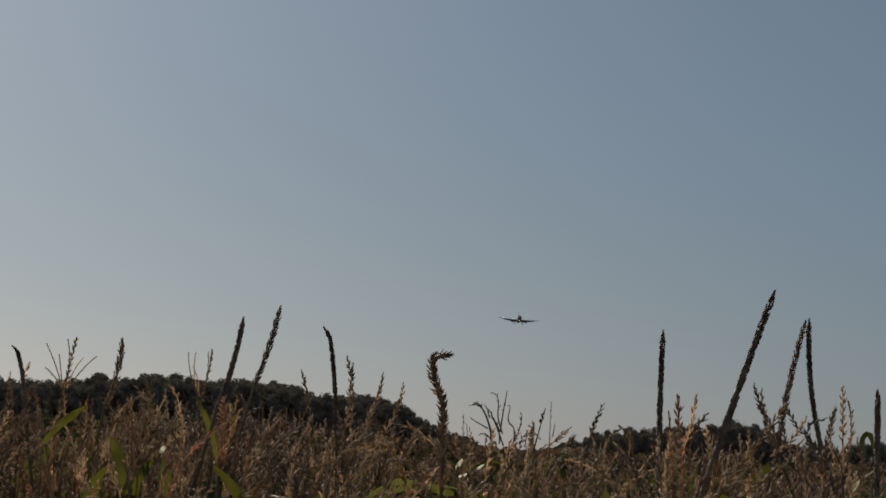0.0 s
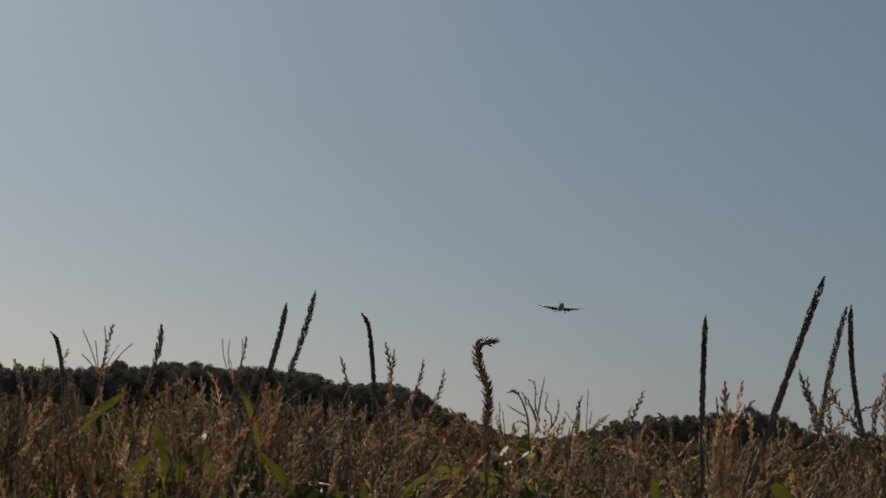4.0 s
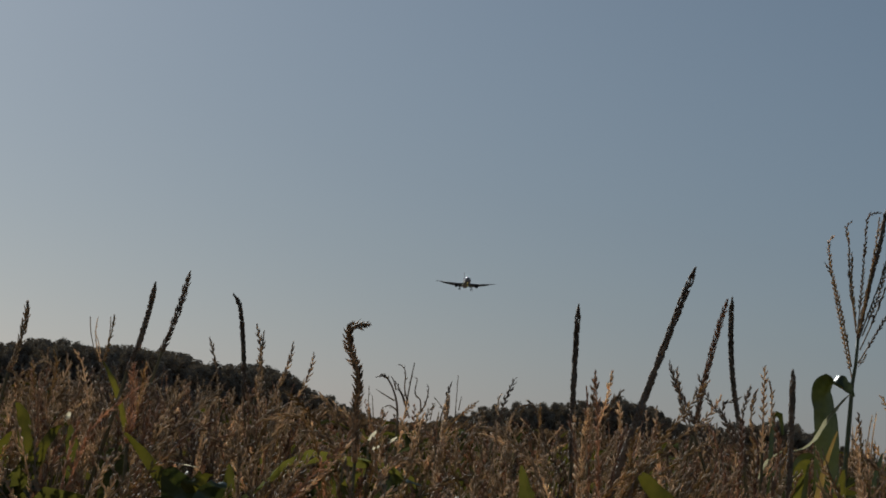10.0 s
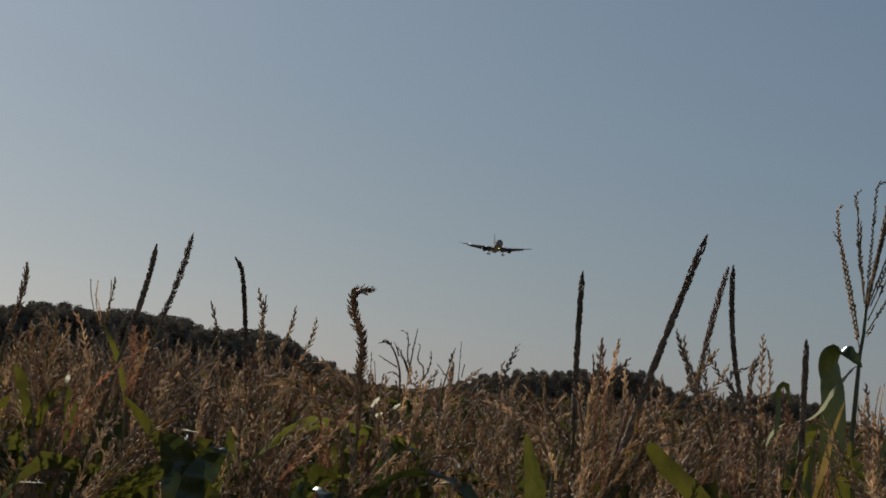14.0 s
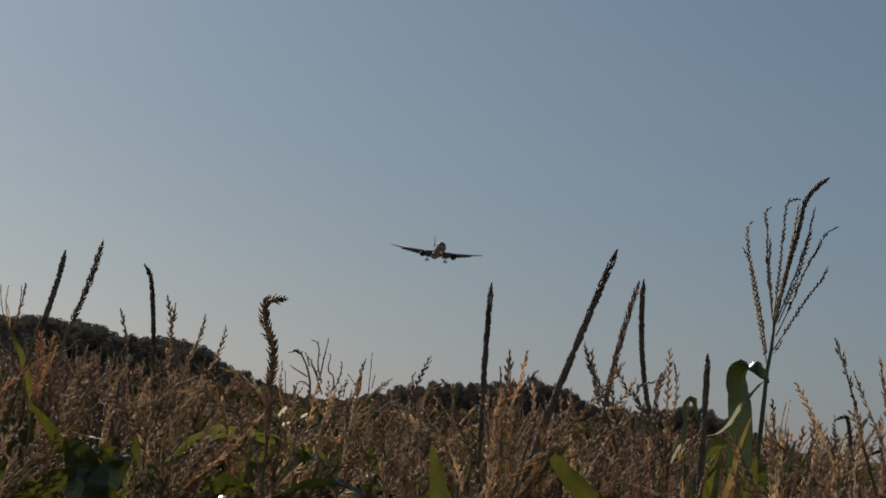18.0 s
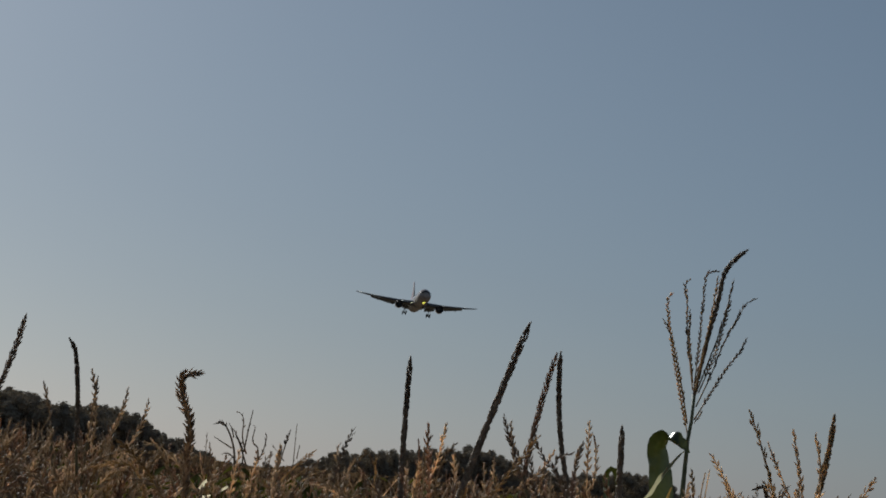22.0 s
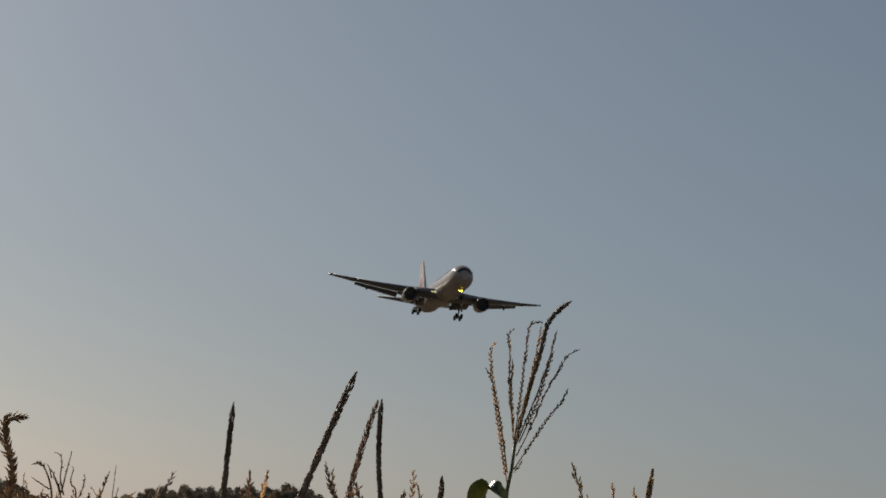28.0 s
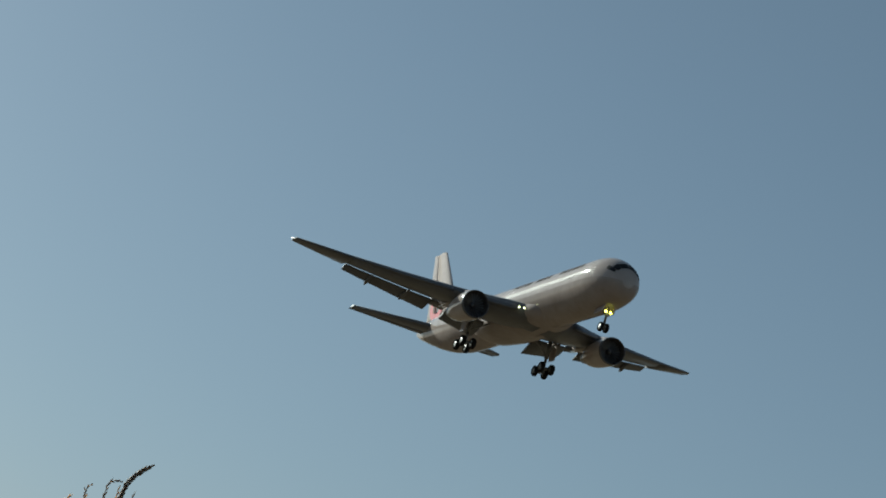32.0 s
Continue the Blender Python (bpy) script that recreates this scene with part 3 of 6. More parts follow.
def build_branch_plants():
    TALL["D"] = branch_plant(3.24, [[(-0.084, 1.701), (-0.085, 1.722), (-0.088, 1.766), (-0.086, 1.807), (-0.090, 1.834), (-0.102, 1.863), (-0.105, 1.884), (-0.095, 1.894), (-0.078, 1.896)]], M_HOOK, "maize plant with a thick straw-brown spike hooked at its tip", 500, thick=0.014, ring=5, flare=0.5, big=0.93)
    leaning, nodding = "maize plant with long leaning branches of a dry tassel", "maize plant with a nodding branch of a dry tassel"
    branch_plant(3.15, [[(0.23, 1.60), (0.283, 1.669), (0.335, 1.75), (0.402, 1.85)], [(0.24, 1.60), (0.284, 1.662), (0.341, 1.716), (0.405, 1.767)], [(0.245, 1.60), (0.279, 1.655), (0.327, 1.722), (0.37, 1.775)],
                       [(0.225, 1.60), (0.25, 1.655), (0.29, 1.703), (0.336, 1.736)]], M_STRAW, leaning, 501, big=1.05)
    branch_plant(3.05, [[(-0.47, 1.53), (-0.437, 1.585), (-0.38, 1.664), (-0.323, 1.73), (-0.267, 1.787)], [(-0.46, 1.53), (-0.425, 1.58), (-0.37, 1.644), (-0.325, 1.713)], [(-0.465, 1.53), (-0.45, 1.584), (-0.432, 1.639), (-0.41, 1.69)],
                       [(-0.455, 1.53), (-0.405, 1.575), (-0.36, 1.625), (-0.315, 1.665)]], M_TASSEL, leaning, 502, big=1.05)
    branch_plant(3.20, [[(-0.50, 1.58), (-0.481, 1.665), (-0.455, 1.73), (-0.40, 1.782)], [(-0.50, 1.58), (-0.495, 1.66), (-0.48, 1.74)]], M_RUST, leaning, 503)
    branch_plant(3.10, [[(-0.22, 1.56), (-0.222, 1.657), (-0.272, 1.716), (-0.312, 1.745)], [(-0.22, 1.56), (-0.24, 1.66), (-0.225, 1.74), (-0.18, 1.775)]], M_TASSEL, nodding, 504)
    branch_plant(3.00, [[(-0.03, 1.57), (-0.012, 1.628), (0.004, 1.658), (0.036, 1.684), (0.072, 1.698)]], M_STRAW, nodding, 505, big=1.2)
    branch_plant(3.12, [[(-0.08, 1.60), (-0.048, 1.672), (-0.031, 1.70), (0.003, 1.711)], [(-0.08, 1.60), (-0.09, 1.68), (-0.12, 1.73), (-0.16, 1.74)]], M_TASSEL, nodding, 506)
    branch_plant(3.12, [[(0.19, 1.66), (0.165, 1.72), (0.14, 1.742), (0.12, 1.755), (0.09, 1.765)]], M_TASSEL, nodding, 507)
    branch_plant(3.70, [[(0.56, 1.70), (0.526, 1.786), (0.481, 1.834), (0.455, 1.881)], [(0.55, 1.73), (0.50, 1.821), (0.529, 1.848)], [(0.54, 1.72), (0.536, 1.773), (0.536, 1.824), (0.546, 1.868)]], M_SPIKE, leaning, 508, thick=0.004)
    branch_plant(3.75, [[(0.50, 1.74), (0.459, 1.809), (0.428, 1.858), (0.414, 1.897)], [(0.49, 1.74), (0.47, 1.80), (0.46, 1.86)]], M_SPIKE, leaning, 509, thick=0.004)
    branch_plant(4.60, [[(0.27, 1.70), (0.258, 1.755), (0.247, 1.79), (0.23, 1.825), (0.212, 1.815), (0.208, 1.795)]], M_TASSEL, nodding, 510)
    branch_plant(4.04, [[(-0.257, 1.701), (-0.245, 1.740), (-0.228, 1.780), (-0.212, 1.813), (-0.199, 1.848), (-0.196, 1.874)], [(-0.274, 1.737), (-0.259, 1.802), (-0.245, 1.842), (-0.237, 1.877), (-0.237, 1.893)]], M_TASSEL, leaning, 514)
    branch_plant(3.70, [[(-0.118, 1.717), (-0.129, 1.751), (-0.142, 1.777), (-0.159, 1.793), (-0.179, 1.798)], [(-0.173, 1.723), (-0.191, 1.744), (-0.217, 1.752), (-0.242, 1.753), (-0.266, 1.744)], [(-0.380, 1.711), (-0.363, 1.732), (-0.344, 1.765), (-0.325, 1.801)], [(-0.174, 1.739), (-0.162, 1.763), (-0.148, 1.780)]], M_TASSEL, nodding, 515, big=1.1)
    branch_plant(3.30, [[(-0.1, 1.62), (-0.119, 1.713), (-0.141, 1.748), (-0.173, 1.779), (-0.196, 1.795)], [(-0.12, 1.64), (-0.158, 1.747), (-0.19, 1.759), (-0.226, 1.75)]], M_STRAW, nodding, 516)
    branch_plant(3.30, [[(-0.033, 1.63), (-0.057, 1.70), (-0.065, 1.723), (-0.046, 1.752)], [(-0.04, 1.63), (-0.039, 1.701), (-0.016, 1.708), (0.007, 1.704)]], M_HOOK, nodding, 517, big=1.15)
    branch_plant(3.30, [[(-0.205, 1.58), (-0.193, 1.647), (-0.164, 1.673), (-0.143, 1.681)]], M_HOOK, nodding, 518)
    branch_plant(3.35, [[(0.266, 1.62), (0.257, 1.751), (0.247, 1.833)], [(0.28, 1.62), (0.271, 1.761), (0.259, 1.861)], [(0.262, 1.62), (0.239, 1.741), (0.227, 1.791)], [(0.28, 1.62), (0.303, 1.738), (0.312, 1.781)]], M_RUST, "maize plant with upright branches of a reddish dry tassel", 519)
    branch_plant(3.40, [[(0.487, 1.62), (0.466, 1.742), (0.445, 1.792)], [(0.49, 1.62), (0.495, 1.744), (0.495, 1.813)], [(0.51, 1.62), (0.521, 1.746), (0.507, 1.792)], [(0.53, 1.62), (0.551, 1.749), (0.542, 1.808)]], M_RUST, "maize plant with upright branches of a reddish dry tassel", 520)
    # the dead tassel against the gap between the woods
    branch_plant(5.00, [[(-0.048, 1.760), (-0.051, 1.802), (-0.062, 1.838), (-0.078, 1.864), (-0.090, 1.869), (-0.101, 1.865)], [(-0.058, 1.815), (-0.080, 1.826), (-0.100, 1.837)], [(-0.031, 1.783), (-0.034, 1.814), (-0.047, 1.839), (-0.060, 1.859)], [(-0.025, 1.805), (-0.037, 1.840), (-0.038, 1.876), (-0.044, 1.891), (-0.054, 1.896)], [(-0.031, 1.809), (-0.026, 1.857), (-0.022, 1.887), (-0.020, 1.904)], [(0.002, 1.792), (-0.001, 1.820), (-0.014, 1.835), (-0.011, 1.864), (-0.015, 1.868)], [(-0.000, 1.791), (0.011, 1.814), (0.016, 1.846), (0.012, 1.852)], [(-0.050, 1.792), (-0.065, 1.803), (-0.080, 1.799)], [(-0.056, 1.839), (-0.063, 1.859), (-0.070, 1.869)], [(-0.022, 1.779), (-0.041, 1.824), (-0.053, 1.844)]],
                 M_SPIKE, "maize plant with a dead, curled, bare tassel", 511, thick=0.0055, bare=True)
    branch_plant(5.20, [[(0.047, 1.776), (0.058, 1.826), (0.068, 1.869)], [(0.082, 1.779), (0.082, 1.817), (0.082, 1.888)], [(-0.118, 1.765), (-0.120, 1.803), (-0.121, 1.847)], [(-0.106, 1.771), (-0.109, 1.798), (-0.112, 1.824)], [(0.061, 1.799), (0.045, 1.816), (0.031, 1.833)], [(0.025, 1.779), (0.028, 1.801), (0.029, 1.817)], [(0.089, 1.807), (0.091, 1.824), (0.093, 1.838)]], M_SPIKE, "maize plant with bare dry sticks of a tassel", 512, thick=0.0042, bare=True)
    branch_plant(5.00, [[(0.054, 1.750), (0.087, 1.790), (0.126, 1.826)], [(0.076, 1.746), (0.104, 1.781), (0.138, 1.810)], [(0.043, 1.759), (0.072, 1.783), (0.107, 1.802)], [(0.087, 1.742), (0.123, 1.772), (0.151, 1.785)]], M_STRAW, "maize plant with bare leaning sticks of a tassel", 513, thick=0.0042, bare=True)


build_branch_plants()


def build_twigs():
    """Thin tassels that poke out of the mass here and there."""
    rnd = random.Random(90)
    for i in range(104):
        az, y = rnd.uniform(-13.5, 17) if i < 74 else rnd.uniform(8, 19), rnd.uniform(3.4, 5.6)
        az -= 2.4 if -3.0 < az < -0.7 else 1.8 if -5.8 < az < -4.0 else -2.0 if 9.2 < az < 11.2 else 0
        x, top = math.tan(radians(az)) * y, 1.75 + y * math.tan(radians(rnd.uniform(0.5, 1.35) * (0.9 if az > 8 else 0.6 if -7 < az < 2 else 1.15 if az < -5 else 1.0)))
        lean = rnd.uniform(-0.05, 0.07)
        more = [(x + rnd.uniform(-0.01, 0.01), top - rnd.uniform(0.12, 0.2), x + lean + rnd.uniform(-0.07, 0.07), top - rnd.uniform(0.01, 0.08), 0.004) for k in range(rnd.randint(1, 4))]
        spike_plant(y, x, top - 0.2, x + lean, top, 0.005, rnd.uniform(-0.01, 0.01), rnd.choice((0, 0, 0.01, -0.01)), mat=M_STRAW if i % 4 == 0 else M_TASSEL, label="maize plant with a thin branched dry tassel", leaves=4, seed=100 + i, more=more, side=2)


build_twigs()


def build_wisps():
    """Thin, half-bare tassels standing over the mass of the field, too many to count."""
    rnd = random.Random(91)
    mats = {"tan": (M_TASSEL, Geo()), "rusty": (M_RUST, Geo()), "dark": (M_SPIKE, Geo())}
    for i in range(126):
        tall = i < 84
        az, y = rnd.uniform(-14.5, -3.2) if tall else rnd.uniform(0.5, 13), rnd.uniform(3.5, 5.4)
        az += 2.0 if 9.2 < az < 11.2 else 0
        x, top = math.tan(radians(az)) * y, 1.75 + y * math.tan(radians(rnd.uniform(0.5, 1.3) * (0.8 if az > -5 else 1.0) if tall else rnd.uniform(0.2, 0.95)))
        g = mats[("tan", "rusty", "tan", "dark")[i % 4]][1]
        foot = top - 0.25
        tube(g, [Vector((x, y, 0)), Vector((x, y, foot))], [0.006, 0.002], 5, False)
        for k in range(rnd.randint(3, 6)):
            a, ln_ = rnd.gauss(0.05, 0.32), rnd.uniform(0.1, 0.22)
            z1 = top - ln_ * math.cos(a) - (0 if k == 0 else rnd.uniform(0.0, 0.09))
            p0, p1 = Vector((x, y, min(foot, z1))), Vector((x + rnd.uniform(-0.008, 0.008), y, z1))
            p3 = p1 + Vector((ln_ * math.sin(a), rnd.uniform(-0.04, 0.04), ln_ * math.cos(a) - rnd.choice((0, 0, 0.02))))
            way3 = smooth([p0, p1, p1.lerp(p3, 0.5) + Vector((rnd.uniform(-0.012, 0.012), 0, 0)), p3], 12)
            tube(g, way3, [0.0016 - 0.0007 * n / 12 for n in range(13)], 5)
            if i % 3 < 2:
                spikelets(g, way3[3:], 0.0065, 2, 0.0128, 0.0038, 0.34, rnd, 0.001)
            else:
                spikelets(g, way3[6:], 0.013, 1, 0.009, 0.003, 0.5, rnd, 0.001)
    for tone, (m, g) in mats.items():
        tagged(new("maize_wisps", g.mesh("maize_wisps", m)), "thin wispy %s dry tassels rising over the maize" % tone, "maize", kind="stuff")


build_wisps()


def build_sprays():
    """Leaning tassel branches at the field's edge."""
    rnd = random.Random(77)
    for i in range(26):
        az, y = -13 + 30 * (i + rnd.uniform(-0.4, 0.4)) / 26, rnd.uniform(2.95, 3.35)
        az += 1.9 if 9.2 < az < 11.2 else 0
        x, z = math.tan(radians(az)) * y, rnd.uniform(1.5, 1.6)
        side = rnd.choice((-1, 1, 1))
        more = []
        for k in range(rnd.randint(2, 4)):
            a, ln_ = side * rnd.uniform(-0.2, 0.8), rnd.uniform(0.12, 0.2)
            more.append((x + rnd.uniform(-0.01, 0.01), z + rnd.uniform(-0.03, 0.03), x + ln_ * math.sin(a), min(z + ln_ * math.cos(a), 1.755), 0.005))
        a = side * rnd.uniform(0.2, 0.7)
        spike_plant(y, x, z, x + 0.2 * math.sin(a), min(z + 0.2 * math.cos(a), 1.765), 0.006, rnd.uniform(-0.01, 0.01), rnd.choice((0, 0.01, -0.01)), mat=(M_TASSEL, M_STRAW, M_RUST)[i % 3], label="maize plant with leaning branches of a dry tassel", leaves=2, seed=300 + i, more=more, side=0)


build_sprays()


def build_open_tassel():
    """The tall plant with the wide open tassel of many branches."""
    rnd = random.Random(40)
    plant = new("corn_plant")
    x0, y0 = 0.899, 4.8
    plant.location = (x0, y0, 0)
    line = [Vector((0.018 * (i / 9) ** 3, 0, 1.822 * i / 9)) for i in range(10)] + [Vector((0.020, 0, 1.923)), Vector((0.025, 0, 1.967)), Vector((0.026, 0, 2.022))]
    part("stalk", stalk_geo(line, 0.012, 0.0032), M_GREEN, plant)
    add_leaves(plant, rnd, line, [0.6, 0.85, 1.05, 1.2])

    def branch(pts, th, mat=M_TASSEL, name="tassel_branch"):
        g, tilt = Geo(), rnd.uniform(-0.02, 0.02)
        way3 = smooth([(x - x0, j * tilt, z) for j, (x, z) in enumerate(pts)], 20)
        tube(g, way3, [max(0.0009, th * 0.33 * (1 - 0.6 * k / 20)) for k in range(21)], 5)
        spikelets(g, way3[3:], 0.0055 if th < 0.007 else 0.0042, 2 if th < 0.007 else 5, 0.0112, 0.0042, 0.3, rnd, th * 0.2)
        part(name, g, mat, plant)

    branch([(0.924, 2.018), (0.929, 2.041), (0.949, 2.152), (0.967, 2.235), (0.977, 2.295), (1.000, 2.330), (1.026, 2.353)], 0.0115, M_SPIKE, "tassel_spike")
    branch([(0.931, 1.997), (0.956, 2.065), (0.979, 2.141), (1.004, 2.198), (1.020, 2.229), (1.041, 2.242)], 0.0055, M_SPIKE)
    branch([(0.929, 1.968), (0.959, 2.029), (0.991, 2.091), (1.014, 2.126), (1.021, 2.152)], 0.0055, M_SPIKE)
    branch([(0.927, 2.019), (0.953, 2.109), (0.969, 2.169), (0.979, 2.225), (0.986, 2.274)], 0.0055, M_SPIKE)
    branch([(0.934, 2.027), (0.963, 2.117), (0.976, 2.184), (0.986, 2.233)], 0.005, M_SPIKE)
    branch([(0.926, 2.033), (0.943, 2.137), (0.955, 2.211), (0.963, 2.286)], 0.0055, M_STRAW)
    branch([(0.923, 2.029), (0.923, 2.106), (0.922, 2.201), (0.920, 2.274), (0.930, 2.285), (0.941, 2.286)], 0.0045, M_SPIKE)
    branch([(0.921, 2.032), (0.898, 2.140), (0.887, 2.219), (0.877, 2.251), (0.884, 2.264)], 0.0045, M_TASSEL)
    branch([(0.920, 2.047), (0.907, 2.126), (0.902, 2.206)], 0.005, M_STRAW)
    branch([(0.919, 1.931), (0.914, 1.959), (0.897, 2.030), (0.878, 2.116), (0.861, 2.209), (0.864, 2.235), (0.875, 2.245)], 0.005, M_STRAW)
    branch([(0.915, 1.959), (0.898, 2.037), (0.879, 2.108), (0.863, 2.158), (0.850, 2.180)], 0.0055, M_STRAW)
    branch([(0.930, 1.961), (0.943, 1.980), (0.950, 1.990)], 0.003, M_TASSEL)
    # the broad upper leaf, standing and then folded over at its tip
    def leaf_at(y, pts, widths, fold, turn, mat, label, steps=24):
        line3 = [(x - x0, y - y0 + (q[0] if q else 0.0), z) for x, z, *q in pts]
        part("leaf", blade(line3, widths, fold, turn, 0.002, steps), mat, plant, label)

    leaf_at(4.75, [(0.892, 1.45), (0.880, 1.62), (0.871, 1.737), (0.866, 1.82), (0.857, 1.869), (0.850, 1.9, -0.005), (0.862, 1.917, -0.02), (0.880, 1.909, -0.03), (0.896, 1.900, -0.035), (0.908, 1.893, -0.04)],
            [0.066, 0.064, 0.06, 0.058, 0.05, 0.046, 0.042, 0.036, 0.024, 0.006], [0.35, 0.35, 0.35, 0.35, 0.4, 0.6, 0.9, 1.0, 0.8, 0.3], 0.3, M_LEAF_THICK, "broad upright green leaf bent over at its tip", 36)
    leaf_at(4.7, [(0.900, 1.900), (0.886, 1.888), (0.868, 1.865), (0.847, 1.836), (0.829, 1.802), (0.807, 1.779), (0.780, 1.770)], [0.003, 0.008, 0.013, 0.017, 0.014, 0.008, 0.003], 0.3, 0.8, M_LEAF_GLOSSY, "glossy strip of leaf hanging down, glint in its pale colour")
    leaf_at(4.62, [(0.800, 1.52), (0.817, 1.608), (0.829, 1.667), (0.842, 1.749), (0.861, 1.817)], [0.016, 0.02, 0.02, 0.012, 0.003], 0.3, 0.4, M_LEAF_DRY, "narrow dry yellow-brown leaf")
    leaf_at(4.6, [(0.845, 1.45), (0.868, 1.6), (0.874, 1.68), (0.876, 1.74)], [0.05, 0.055, 0.04, 0.004], 0.4, 0.6, M_LEAF_PALE, "yellow-green upright leaf")
    leaf_at(4.5, [(0.77, 1.50), (0.765, 1.62), (0.767, 1.70), (0.778, 1.752), (0.80, 1.76)], [0.06, 0.064, 0.055, 0.03, 0.006], 0.4, 0.3, M_LEAF_THICK, "dark green leaf behind")
    leaf_at(4.4, [(0.74, 1.60), (0.748, 1.69), (0.756, 1.738), (0.772, 1.752)], [0.02, 0.028, 0.024, 0.004], 0.3, 0.3, M_LEAF_PALE, "short yellow-green leaf")
    tagged(plant, "tall maize plant with a wide open many-branched tassel", "maize plant", "tall maize plants")


build_open_tassel()


def build_wiry_plants():
    """Dead, curled, wiry tassels farther in."""
    for y, x0, z0, seed, n in ((5.4, 1.02, 1.70, 65, 6), (4.6, 1.25, 1.66, 66, 7)):
        rnd = random.Random(seed)
        plant = new("corn_plant")
        plant.location = (x0, y, 0)
        line = [Vector((0, 0, z0 * i / 8)) for i in range(9)]
        part("stalk", stalk_geo(line, 0.013, 0.004), M_STALK, plant)
        add_leaves(plant, rnd, line, [0.6, 0.9, 1.15])
        for b in range(n):
            g = Geo()
            az = rnd.uniform(-0.9, 0.9)
            tip = Vector((math.sin(az) * 0.075, rnd.uniform(-0.05, 0.05), z0 + 0.03 + math.cos(az) * rnd.uniform(0.05, 0.12)))
            pts = bent(line[-1], tip, rnd.uniform(-0.012, 0.012), rnd.choice((0, 0, 0.03, -0.03)), 12)
            tube(g, pts, [0.0022 - 0.0012 * k / 12 for k in range(13)], 5)
            if rnd.random() < 0.6:
                spikelets(g, pts[3:], 0.011, 1, 0.008, 0.003, 0.5, rnd, 0.001)
            part("tassel_branch", g, M_TASSEL, plant)
        tagged(plant, "maize plant with a bare wiry dead tassel", "maize plant", "tall maize plants")


build_wiry_plants()


def broad_leaf(y, pts, widths, mat, label, seed, turn):
    """A maize plant with one broad leaf drawn along a given line."""
    rnd = random.Random(seed)
    plant = new("corn_plant")
    x0, z0 = pts[0]
    plant.location = (x0, y, 0)
    line = [Vector((0, 0.006, (z0 - 0.01) * i / 8)) for i in range(9)]
    part("stalk", stalk_geo(line, 0.009, 0.0016), M_STALK, plant)
    add_leaves(plant, rnd, line, [0.5, 0.8, 1.05])
    part("leaf", blade([(x - x0, rnd.uniform(-0.015, 0.015) if k else 0.0, z) for k, (x, z) in enumerate(pts)], widths, 0.3, turn), mat, plant, label)
    tagged(plant, "maize plant with a " + label, "maize plant", "tall maize plants")


